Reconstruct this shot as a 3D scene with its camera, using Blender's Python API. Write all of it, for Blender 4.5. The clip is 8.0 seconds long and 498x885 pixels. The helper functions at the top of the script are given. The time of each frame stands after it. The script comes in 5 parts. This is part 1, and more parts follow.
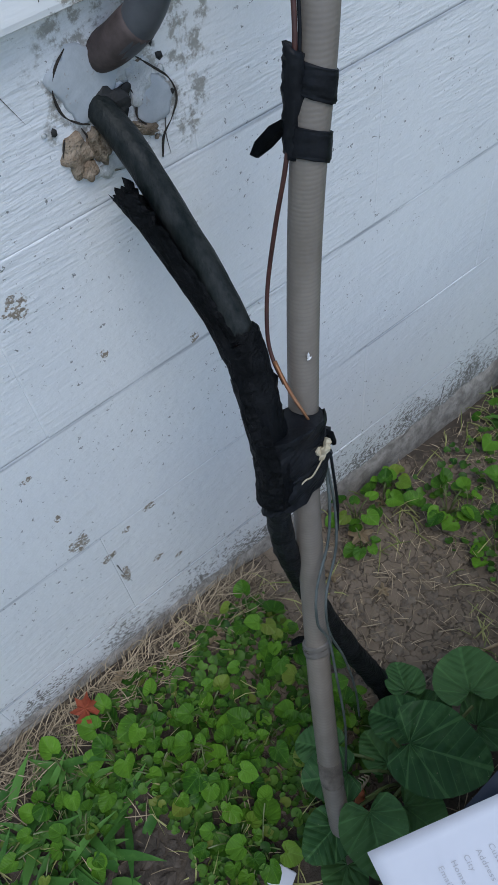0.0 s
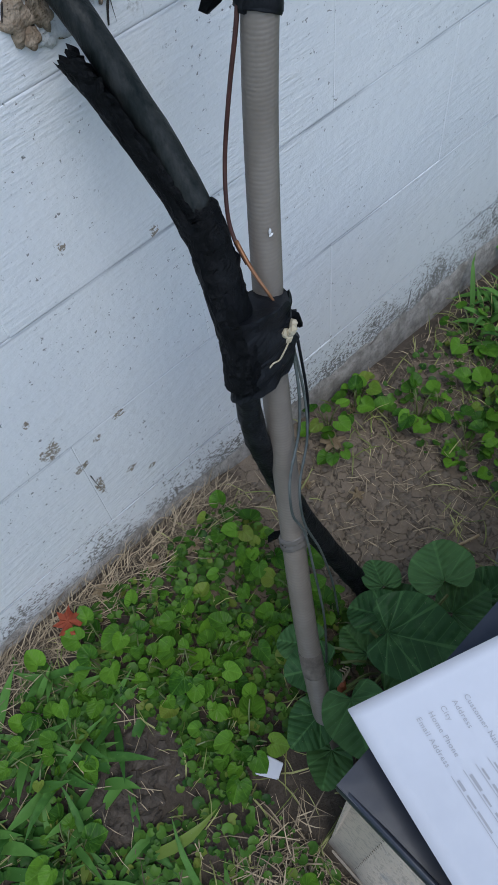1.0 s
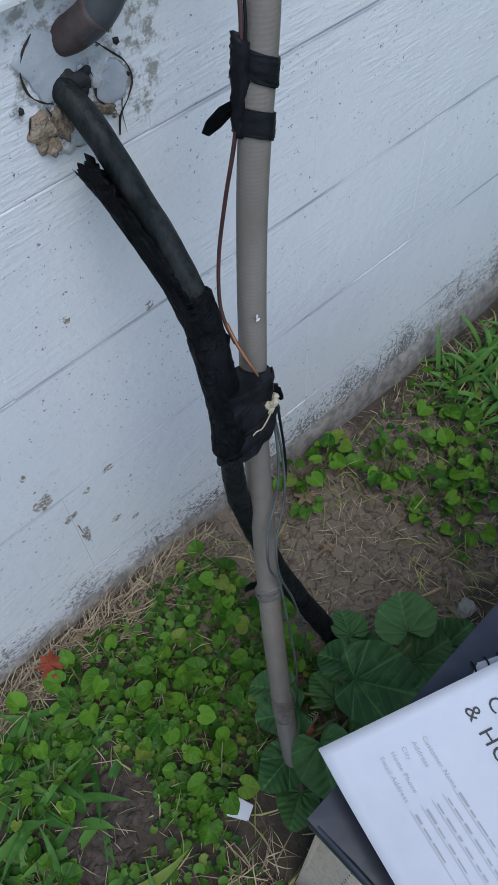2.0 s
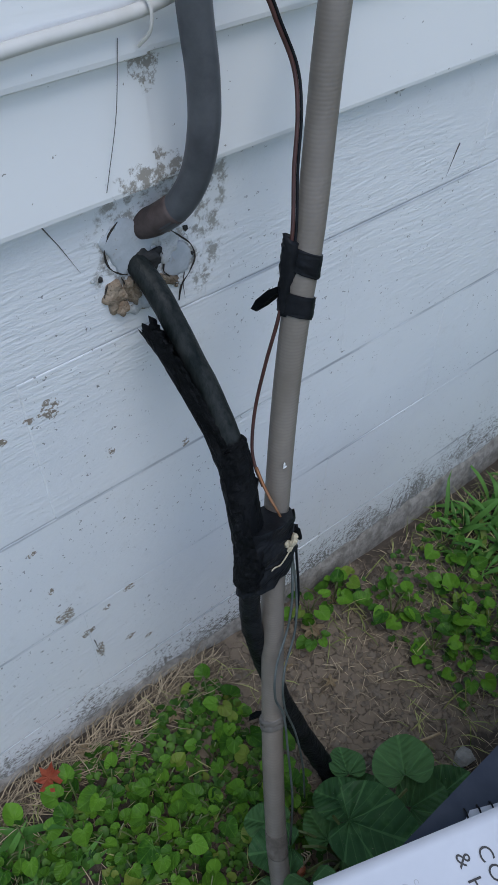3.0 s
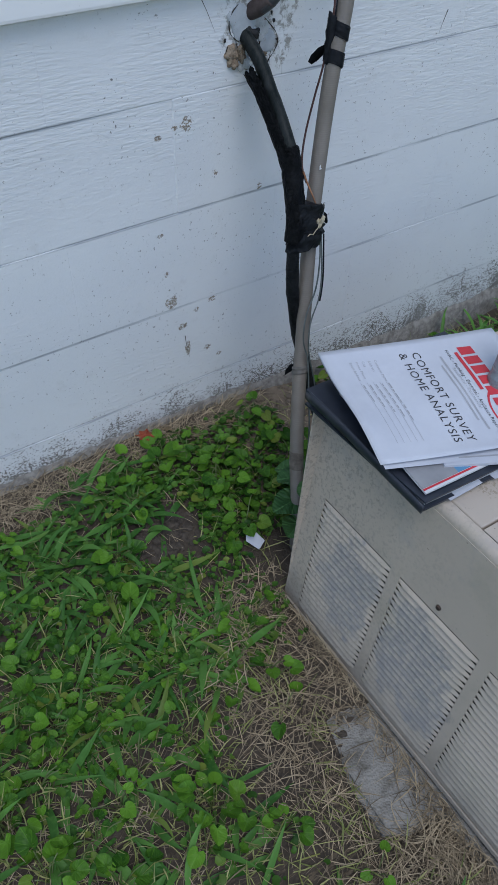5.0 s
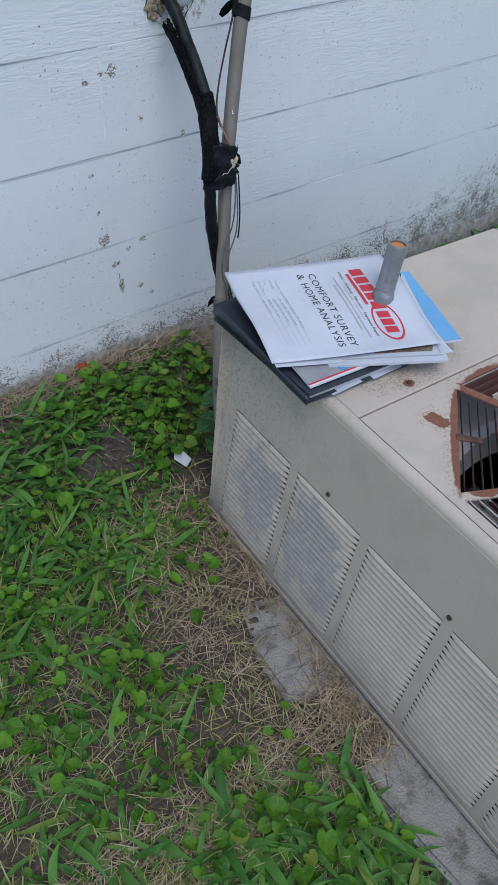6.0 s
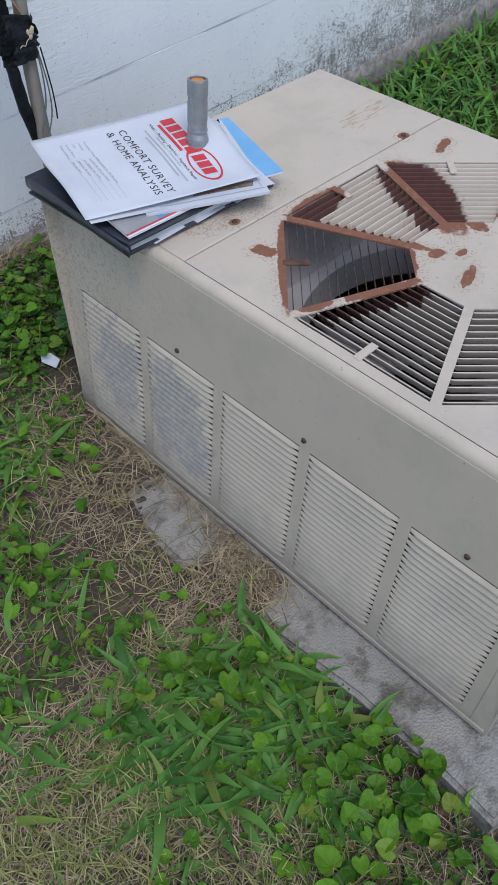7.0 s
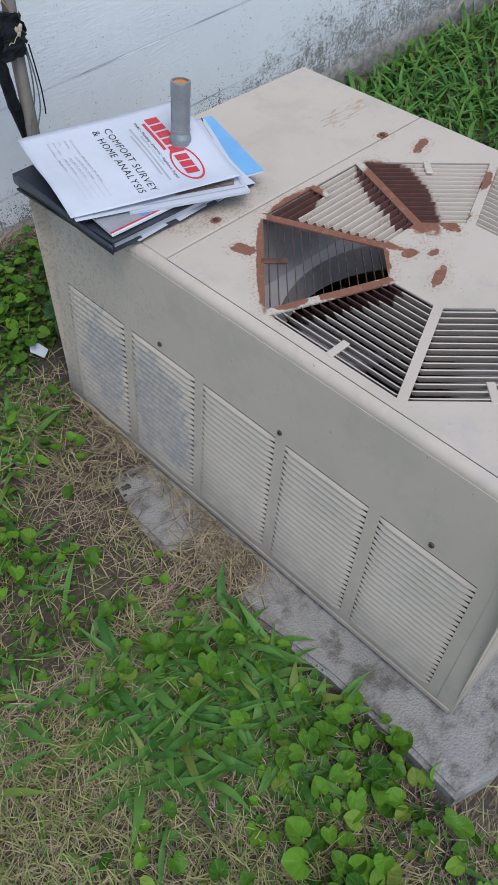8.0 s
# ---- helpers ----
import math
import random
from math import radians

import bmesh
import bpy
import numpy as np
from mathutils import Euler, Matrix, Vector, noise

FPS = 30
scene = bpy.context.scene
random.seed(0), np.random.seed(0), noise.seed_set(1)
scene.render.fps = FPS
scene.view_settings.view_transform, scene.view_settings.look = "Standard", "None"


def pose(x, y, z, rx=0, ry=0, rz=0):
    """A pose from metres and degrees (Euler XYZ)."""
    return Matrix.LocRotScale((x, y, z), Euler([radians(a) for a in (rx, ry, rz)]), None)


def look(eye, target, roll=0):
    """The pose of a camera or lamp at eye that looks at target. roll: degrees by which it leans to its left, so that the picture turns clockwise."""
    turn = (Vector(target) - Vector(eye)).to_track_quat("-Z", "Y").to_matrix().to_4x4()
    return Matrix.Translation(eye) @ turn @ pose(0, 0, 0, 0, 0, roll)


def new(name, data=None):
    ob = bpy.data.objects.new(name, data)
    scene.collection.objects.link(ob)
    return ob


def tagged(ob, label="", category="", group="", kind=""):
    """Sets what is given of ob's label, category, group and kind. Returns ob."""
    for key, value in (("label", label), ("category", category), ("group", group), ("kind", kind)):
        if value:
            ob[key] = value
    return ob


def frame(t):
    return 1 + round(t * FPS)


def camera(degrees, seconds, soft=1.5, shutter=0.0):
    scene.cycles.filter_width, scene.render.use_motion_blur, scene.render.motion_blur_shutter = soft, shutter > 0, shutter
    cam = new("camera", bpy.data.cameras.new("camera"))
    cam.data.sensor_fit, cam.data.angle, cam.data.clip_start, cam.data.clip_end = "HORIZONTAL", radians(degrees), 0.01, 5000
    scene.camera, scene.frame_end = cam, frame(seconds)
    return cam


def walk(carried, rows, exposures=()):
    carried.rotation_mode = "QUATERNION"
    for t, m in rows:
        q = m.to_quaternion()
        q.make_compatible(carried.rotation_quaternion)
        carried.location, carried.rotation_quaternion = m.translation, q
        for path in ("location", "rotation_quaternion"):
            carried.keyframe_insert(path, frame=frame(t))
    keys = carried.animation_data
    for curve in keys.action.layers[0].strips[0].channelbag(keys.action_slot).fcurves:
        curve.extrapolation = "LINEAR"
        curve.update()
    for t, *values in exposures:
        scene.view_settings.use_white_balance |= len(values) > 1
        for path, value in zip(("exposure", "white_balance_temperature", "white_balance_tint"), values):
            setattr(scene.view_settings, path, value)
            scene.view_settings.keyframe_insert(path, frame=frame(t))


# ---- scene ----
cam = camera(36.0, 8.0, soft=0.8)
PATH = [
    (0, (0.547, -0.48, 1.1), (1.174, 0.494, -0.53), -8.5),
    (0.5, (0.532, -0.488, 1.076), (1.148, 0.398, -0.608), -8.7),
    (1, (0.523, -0.51, 1.069), (1.113, 0.329, -0.648), -9.3),
    (1.2, (0.526, -0.512, 1.079), (1.135, 0.304, -0.643), -8.0),
    (2.3, (0.494, -0.521, 1.168), (1.262, 0.401, -0.433), -2.4),
    (2.5, (0.491, -0.517, 1.189), (1.301, 0.462, -0.355), -1.2),
    (3, (0.472, -0.534, 1.207), (1.331, 0.518, -0.261), 0.4),
    (3.5, (0.407, -0.655, 1.232), (1.214, 0.539, -0.154), 0.5),
    (4, (0.311, -0.933, 1.213), (1.073, 0.305, -0.161), -0.9),
    (4.5, (0.188, -1.043, 1.248), (0.983, 0.181, -0.119), -1.1),
    (4.7, (0.082, -1.073, 1.21), (0.883, 0.127, -0.175), 0.3),
    (5.8, (-0.013, -1.3, 1.242), (0.812, -0.183, -0.197), 3.7),
    (6, (-0.009, -1.345, 1.238), (0.843, -0.25, -0.202), 3.8),
    (6.5, (0.022, -1.443, 1.19), (0.877, -0.401, -0.288), -0.3),
    (7, (0.056, -1.525, 1.133), (0.932, -0.59, -0.402), -2.6),
    (7.5, (0.072, -1.535, 1.15), (0.947, -0.627, -0.403), -2.5),
    (8, (0.058, -1.559, 1.176), (0.923, -0.656, -0.385), -1.7),
]
EXPOSURES = [(0, 0.08, 6050, 10), (1.2, 0.14, 6050, 10), (2.5, 0.08, 6050, 11), (3.5, -0.12, 5950, 10), (4.6, -0.15, 5900, 10), (6, 0.10, 6050, 11), (7, 0.30, 6300, 12), (8, 0.36, 6350, 12)]
walk(cam, [(t, look(eye, target, roll)) for t, eye, target, roll in PATH], EXPOSURES)

# ---- light ----
world = bpy.data.worlds.new("sky")
scene.world = world
world.use_nodes = True
wn = world.node_tree
sky = wn.nodes.new("ShaderNodeTexSky")
sky.sky_type = 'NISHITA'
sky.sun_disc = False
sky.sun_elevation, sky.sun_rotation = radians(48), radians(200)
sky.air_density, sky.dust_density = 1.0, 0.6
wn.links.new(sky.outputs[0], wn.nodes["Background"].inputs[0])
wn.nodes["Background"].inputs[1].default_value = 0.15
sun = new("sun", bpy.data.lights.new("sun", "SUN"))
sun.data.energy, sun.data.angle, sun.data.color = 1.5, radians(35), (1.0, 0.96, 0.90)
sun.matrix_world = look((-0.5, -1.7, 4.0), (0.0, 0.0, 0.0))


# ---- materials ----
class Nodes:
    """A material's node tree with short calls."""

    def __init__(self, name, rough=0.6, metal=0.0):
        self.m = bpy.data.materials.new(name)
        self.m.use_nodes = True
        self.t = self.m.node_tree
        self.b = self.t.nodes["Principled BSDF"]
        self.b.inputs["Roughness"].default_value = rough
        self.b.inputs["Metallic"].default_value = metal
        self.geo = self.t.nodes.new("ShaderNodeNewGeometry")
        self.info = self.t.nodes.new("ShaderNodeObjectInfo")
        self.tc = self.t.nodes.new("ShaderNodeTexCoord")
        self.pos = self.geo.outputs["Position"]
        self.obj = self.tc.outputs["Object"]
        self.rnd = self.info.outputs["Random"]
        self.island = self.geo.outputs["Random Per Island"]

    def put(self, socket, value):
        if isinstance(value, bpy.types.NodeSocket):
            self.t.links.new(value, socket)
        elif isinstance(value, (tuple, list)) and len(value) == 3 and socket.type == 'RGBA':
            socket.default_value = (*value, 1)
        else:
            socket.default_value = value

    def noise(self, vec, scale, detail=3, rough=0.55, out=0):
        n = self.t.nodes.new("ShaderNodeTexNoise")
        self.put(n.inputs["Vector"], vec)
        n.inputs["Scale"].default_value, n.inputs["Detail"].default_value, n.inputs["Roughness"].default_value = scale, detail, rough
        return n.outputs[out]

    def voronoi(self, vec, scale, feature='F1'):
        n = self.t.nodes.new("ShaderNodeTexVoronoi")
        n.feature = feature
        self.put(n.inputs["Vector"], vec)
        n.inputs["Scale"].default_value = scale
        return n.outputs["Distance"]

    def mapped(self, vec, loc=(0, 0, 0), rot=(0, 0, 0), scale=(1, 1, 1)):
        n = self.t.nodes.new("ShaderNodeMapping")
        self.put(n.inputs[0], vec)
        n.inputs[1].default_value, n.inputs[2].default_value, n.inputs[3].default_value = loc, [radians(a) for a in rot], scale
        return n.outputs[0]

    def math(self, op, a, b=0.0, c=0.0, clamp=False):
        n = self.t.nodes.new("ShaderNodeMath")
        n.operation, n.use_clamp = op, clamp
        self.put(n.inputs[0], a), self.put(n.inputs[1], b), self.put(n.inputs[2], c)
        return n.outputs[0]

    def step(self, v, lo, hi, a=0.0, b=1.0):
        n = self.t.nodes.new("ShaderNodeMapRange")
        n.interpolation_type = 'SMOOTHSTEP'
        for i, x in enumerate((v, lo, hi, a, b)):
            self.put(n.inputs[i], x)
        return n.outputs[0]

    def mix(self, f, a, b, blend='MIX'):
        n = self.t.nodes.new("ShaderNodeMix")
        n.data_type, n.blend_type = 'RGBA', blend
        self.put(n.inputs[0], f), self.put(n.inputs[6], a), self.put(n.inputs[7], b)
        return n.outputs[2]

    def xyz(self, vec):
        n = self.t.nodes.new("ShaderNodeSeparateXYZ")
        self.put(n.inputs[0], vec)
        return n.outputs

    def near(self, vec, centre, radius, stretch=(1, 1, 1), wobble=0.35, scale=30):
        """1 inside a ragged spot round the centre, 0 outside."""
        d = self.mapped(vec, [-c * s for c, s in zip(centre, stretch)], (0, 0, 0), stretch)
        n = self.t.nodes.new("ShaderNodeVectorMath")
        n.operation = 'LENGTH'
        self.put(n.inputs[0], d)
        r = self.math('ADD', n.outputs["Value"], self.math('MULTIPLY', self.math('SUBTRACT', self.noise(vec, scale, 5, 0.65), 0.5), radius * wobble * 4))
        return self.step(r, radius * 0.9, radius * 1.08, 1.0, 0.0)

    def spot(self, vec, centre, size, angle=0.0, wobble=0.35, scale=42):
        """1 inside a ragged ellipse in plan, turned by an angle."""
        d = self.mapped(self.mapped(vec, (-centre[0], -centre[1], 0)), (0, 0, 0), (0, 0, -angle))
        d = self.mapped(d, (0, 0, 0), (0, 0, 0), (1 / size[0], 1 / size[1], 0.0))
        n = self.t.nodes.new("ShaderNodeVectorMath")
        n.operation = 'LENGTH'
        self.put(n.inputs[0], d)
        r = self.math('ADD', n.outputs["Value"], self.math('MULTIPLY', self.math('SUBTRACT', self.noise(vec, scale, 5, 0.65), 0.5), wobble * 4))
        return self.step(r, 0.92, 1.06, 1.0, 0.0)

    def any(self, masks):
        m = masks[0]
        for k in masks[1:]:
            m = self.math('MAXIMUM', m, k)
        return m

    def bump(self, height, strength=0.3, distance=0.002):
        n = self.t.nodes.new("ShaderNodeBump")
        n.inputs["Strength"].default_value, n.inputs["Distance"].default_value = strength, distance
        self.put(n.inputs["Height"], height)
        if self.b.inputs["Normal"].links:
            self.t.links.new(self.b.inputs["Normal"].links[0].from_socket, n.inputs["Normal"])
        self.t.links.new(n.outputs[0], self.b.inputs["Normal"])

    def done(self, colour, rough=None):
        self.put(self.b.inputs["Base Color"], colour)
        if rough is not None:
            self.put(self.b.inputs["Roughness"], rough)
        return self.m


def wall_paint():
    n = Nodes("painted_block", 0.55)
    p = n.pos
    x, y, z = n.xyz(p)
    clump = n.noise(p, 14, 4, 0.6)
    fine = n.noise(n.mapped(p, (0, 0, 0), (0, 0, 0), (0.8, 1, 1.25)), 250, 3, 0.6)
    mid = n.noise(p, 85, 4, 0.6)
    right = n.step(x, 1.15, 2.4, 0.0, 1.0)
    # worn zone climbs from the ground, higher further along the wall
    top = n.math('MULTIPLY_ADD', right, 0.24, 0.15)
    low = n.step(n.math('DIVIDE', n.math('SUBTRACT', z, n.math('MULTIPLY', right, -0.03)), top), 0.05, 1.35, 1.0, 0.0)
    amount = n.math('ADD', n.math('MULTIPLY', low, n.step(x, 1.45, 2.1, 0.214, 0.235)), n.math('MULTIPLY', n.math('SUBTRACT', clump, 0.5), 0.32))
    chips = n.step(n.math('ADD', n.math('ADD', n.math('MULTIPLY', fine, 0.65), n.math('MULTIPLY', mid, 0.35)), amount), 0.685, 0.71)
    paint = n.mix(n.noise(p, 5, 4), (0.70, 0.715, 0.735), (0.80, 0.81, 0.815))
    paint = n.mix(n.step(n.noise(p, 23, 5, 0.7), 0.56, 0.72, 0.0, 0.35), paint, (0.62, 0.62, 0.61))
    grime = n.step(n.math('ADD', z, n.math('MULTIPLY', n.noise(p, 11, 5, 0.65), 0.20)), 0.04, 0.18, 0.35, 0.0)
    paint = n.mix(grime, paint, (0.50, 0.46, 0.40))
    spots = n.any([n.near(p, c, r, (1, 1, s), 0.8, 95) for c, r, s in (
        ((0.657, 0, 0.680), 0.009, 0.8), ((0.634, 0, 0.677), 0.006, 1.6), ((0.645, 0, 0.678), 0.004, 2.0), ((0.594, 0, 0.487), 0.005, 1.2), ((0.608, 0, 0.338), 0.012, 0.8), ((0.600, 0, 0.403), 0.005, 1.0), ((0.602, 0, 0.667), 0.007, 1.2),
        ((0.702, 0, 0.313), 0.009, 1.6), ((0.641, 0, 0.208), 0.006, 0.35), ((0.687, 0, 0.195), 0.008, 1.4), ((0.717, 0, 0.166), 0.008, 1.6), ((0.662, 0, 0.300), 0.006, 1.0), ((0.713, 0, 0.580), 0.004, 0.8), ((0.630, 0, 0.270), 0.010, 1.5), ((0.81, 0, 0.530), 0.005, 0.7))])
    spots = n.math('MULTIPLY', spots, n.step(n.noise(p, 210, 4, 0.7), 0.44, 0.52))
    brown = n.mix(n.noise(p, 120), (0.16, 0.125, 0.09), (0.36, 0.31, 0.25))
    joint = n.math('ABSOLUTE', n.math('SUBTRACT', n.math('FRACT', n.math('ADD', n.math('DIVIDE', n.math('SUBTRACT', z, 0.117), 0.2025), 10.5)), 0.5))
    seam = n.math('MULTIPLY', n.step(joint, 0.004, 0.022, 1.0, 0.0), n.step(n.noise(n.mapped(p, (0, 0, 0), (0, 0, 0), (1, 1, 4)), 5, 3), 0.36, 0.62, 0.1, 0.85))
    paint = n.mix(seam, paint, (0.30, 0.32, 0.35))
    dots = n.math('MULTIPLY', n.step(n.noise(p, 130, 4, 0.7), 0.625, 0.66), n.step(n.noise(p, 8, 4, 0.6), 0.44, 0.56))
    paint = n.mix(n.math('MULTIPLY', dots, 0.85), paint, (0.14, 0.135, 0.13))
    concrete = n.mix(n.noise(p, 45, 4), (0.085, 0.08, 0.072), (0.32, 0.305, 0.28))
    colour = n.mix(chips, paint, concrete)
    colour = n.mix(spots, colour, brown)
    # bare base against the soil
    base = n.step(n.math('ADD', n.math('ADD', z, n.math('MULTIPLY', n.step(x, 0.6, 1.3), 0.052)), n.math('MULTIPLY', n.math('SUBTRACT', n.noise(p, 24, 5, 0.7), 0.5), 0.10)), 0.012, 0.070, 0.85, 0.0)
    soil = n.mix(n.noise(p, 90, 4), (0.15, 0.132, 0.105), (0.36, 0.33, 0.28))
    colour = n.mix(base, colour, soil)
    # dirty run lines below the siding
    smear = n.math('MULTIPLY', n.any([n.near(p, (0.80, 0, 0.835), 0.07, (1, 1, 0.8), 0.5, 18), n.near(p, (1.11, 0, 0.875), 0.016, (1, 1, 2), 0.5, 60)]), n.step(n.noise(p, 75, 4, 0.7), 0.46, 0.60))
    colour = n.mix(n.math('MULTIPLY', smear, 0.75), colour, (0.20, 0.185, 0.15))
    strokes = n.noise(n.mapped(p, (0, 0, 0), (0, -9, 0), (30, 30, 170)), 1.0, 3, 0.6)
    strokes2 = n.noise(n.mapped(p, (0, 0, 0), (0, 38, 0), (30, 30, 200)), 1.0, 2, 0.6)
    relief = n.math('ADD', n.math('ADD', n.math('MULTIPLY', strokes, 0.5), n.math('MULTIPLY', strokes2, n.step(n.noise(p, 3.5), 0.45, 0.6, 0.0, 1.0))), n.math('MULTIPLY', n.noise(p, 35, 4), 0.8))
    n.bump(relief, 0.40, 0.0033)
    n.bump(n.math('SUBTRACT', 1.0, n.any([chips, base])), 0.7, 0.0015)
    n.bump(fine, 0.3, 0.001)
    return n.done(colour, n.mix(chips, (0.42, 0.42, 0.42), (0.9, 0.9, 0.9)))


def siding_paint():
    n = Nodes("white_siding", 0.45)
    p = n.pos
    c = n.mix(n.noise(p, 4, 3), (0.74, 0.75, 0.75), (0.81, 0.81, 0.80))
    dirt = n.math('MULTIPLY', n.any([n.near(p, (0.795, 0, 0.975), 0.016, (1, 1, 0.8), 0.5, 70), n.near(p, (0.745, 0, 0.92), 0.008, (1, 1, 0.3), 0.6, 70), n.near(p, (0.79, 0, 0.885), 0.03, (0.6, 1, 1.6), 0.5, 50)]), n.step(n.noise(p, 120, 4, 0.7), 0.42, 0.55))
    c = n.mix(n.math('MULTIPLY', dirt, 0.8), c, (0.20, 0.17, 0.125))
    c = n.mix(n.step(n.noise(p, 160, 2), 0.73, 0.76, 0, 0.8), c, (0.17, 0.15, 0.13))
    n.bump(n.noise(n.mapped(p, (0, 0, 0), (0, 0, 0), (9, 9, 160)), 1.0, 4, 0.6), 0.25, 0.0015)
    return n.done(c)


def plain(name, a, b, rough=0.6, metal=0.0, scale=40, bump=0.2, dist=0.001, stretch=(1, 1, 1), specks=None, gloss=0.5):
    n = Nodes(name, rough, metal)
    n.b.inputs["Specular IOR Level"].default_value = gloss
    v = n.mapped(n.pos, (0, 0, 0), (0, 0, 0), stretch)
    c = n.mix(n.step(n.noise(v, scale, 5, 0.65), 0.3, 0.7), a, b)
    c = n.mix(n.math('MULTIPLY', n.noise(n.pos, scale * 0.17, 3), 0.5), c, tuple(0.8 * q for q in a))
    if specks:
        c = n.mix(n.step(n.noise(n.pos, scale * 5, 3, 0.6), 0.66, 0.70, 0, 0.8), c, specks)
    if bump:
        n.bump(n.noise(v, scale * 2.5, 4, 0.6), bump, dist)
    return n.done(c)


RUST = (0.15, 0.058, 0.034)


def unit_paint(name, spots=(), deck=False, old_rust=False):
    """Beige enamel, chalky and dusty; rust stains at the places given in the unit's own metres."""
    n = Nodes(name, 0.5)
    n.tc.object = unit
    p = n.obj
    c = n.mix(n.noise(p, 6, 4, 0.6), (0.49, 0.42, 0.345), (0.575, 0.50, 0.415))
    c = n.mix(n.step(n.noise(p, 30, 5, 0.7), 0.55, 0.75, 0.0, 0.25), c, (0.40, 0.36, 0.30))
    c = n.mix(n.step(n.noise(p, 170, 3, 0.6), 0.70, 0.73, 0, 0.75), c, (0.15, 0.12, 0.09))
    c = n.mix(n.step(n.noise(p, 7, 5, 0.7), 0.5, 0.68, 0.0, 0.4), c, (0.40, 0.37, 0.29))
    c = n.mix(n.step(n.noise(n.mapped(p, (3, 1, 0)), 11, 5, 0.7), 0.56, 0.7, 0.0, 0.3), c, (0.36, 0.35, 0.34))
    rust = n.mix(n.noise(p, 55, 4, 0.7), RUST, (0.27, 0.12, 0.07))
    rust = n.mix(n.step(n.noise(p, 130, 3), 0.55, 0.7, 0, 0.4), rust, (0.36, 0.19, 0.12))
    if old_rust:
        rust = n.mix(n.noise(p, 60, 4, 0.7), (0.045, 0.018, 0.015), (0.13, 0.052, 0.038))
    if deck:
        mask = n.any([n.spot(p, c2, sz, an, w) for c2, sz, an, w in spots])
        halo = n.math('MULTIPLY', n.any([n.spot(p, c2, (sz[0] + 0.012, sz[1] + 0.012), an, 0.45, 34) for c2, sz, an, w in spots]), n.step(n.noise(p, 210, 3, 0.6), 0.50, 0.60))
        streak = n.math('MULTIPLY', n.near(p, (0.60, -0.19, 0.48), 0.05, (0.7, 1.5, 0.02), 0.5, 20), n.step(n.noise(n.mapped(p, (0, 0, 0), (0, 0, 25), (30, 190, 30)), 1.0, 4, 0.7), 0.5, 0.6))
        c = n.mix(n.math('MULTIPLY', halo, 0.6), c, (0.36, 0.24, 0.15))
        c = n.mix(n.math('MULTIPLY', streak, 0.7), c, (0.34, 0.23, 0.12))
        dust = n.math('MULTIPLY', n.near(p, (0.20, -0.25, 0.48), 0.07, (0.6, 1.4, 0.02), 0.5, 25), n.step(n.noise(p, 240, 3), 0.5, 0.6))
        c = n.mix(n.math('MULTIPLY', dust, 0.6), c, (0.30, 0.24, 0.16))
        c = n.mix(mask, c, rust)
        n.bump(n.noise(p, 150, 4, 0.7), 0.15, 0.001)
        n.bump(mask, 0.5, 0.0006)
        return n.done(c, n.mix(mask, (0.42, 0.42, 0.42), (0.9, 0.9, 0.9)))
    x, y, z = n.xyz(p)
    splash = n.math('MULTIPLY', n.step(n.math('ADD', z, n.math('MULTIPLY', n.noise(p, 20, 4, 0.7), 0.15)), 0.06, 0.22, 1.0, 0.0), 0.7)
    c = n.mix(splash, c, (0.25, 0.225, 0.19))
    left = n.step(n.math('ADD', y, n.math('MULTIPLY', n.noise(p, 14, 4, 0.7), 0.3)), -0.25, 0.12, 0.0, 0.45)
    c = n.mix(n.math('MULTIPLY', left, n.step(n.noise(p, 130, 4, 0.75), 0.50, 0.60)), c, (0.20, 0.185, 0.16))
    # paint worn through to dull zinc on the louvres nearest the wall
    worn = n.any([n.near(p, (0, yy, zz), r, (0.02, 1.3, 0.8), 0.5, 16) for yy, zz, r in ((-0.14, 0.17, 0.085), (-0.30, 0.17, 0.090), (-0.36, 0.12, 0.05))])
    c = n.mix(n.math('MULTIPLY', worn, n.step(n.noise(p, 70, 5, 0.75), 0.36, 0.66, 0.25, 0.7)), c, (0.21, 0.22, 0.24))
    n.bump(n.noise(p, 150, 4, 0.7), 0.12, 0.001)
    return n.done(c)


def concrete(name="concrete_pad"):
    n = Nodes(name, 0.9)
    p = n.pos
    c = n.mix(n.noise(p, 9, 5, 0.65), (0.19, 0.182, 0.165), (0.36, 0.348, 0.32))
    peb = n.voronoi(p, 250)
    c = n.mix(n.math('MULTIPLY', n.step(peb, 0.15, 0.4, 1.0, 0.0), n.step(n.noise(p, 30, 4, 0.7), 0.42, 0.62, 0.0, 0.5)), c, (0.40, 0.39, 0.37))
    c = n.mix(n.step(n.noise(p, 16, 5, 0.7), 0.46, 0.66, 0.0, 0.8), c, (0.085, 0.075, 0.06))
    n.bump(n.math('MULTIPLY', peb, -1.0), 0.7, 0.003)
    n.bump(n.noise(p, 40, 5), 0.4, 0.004)
    return n.done(c)


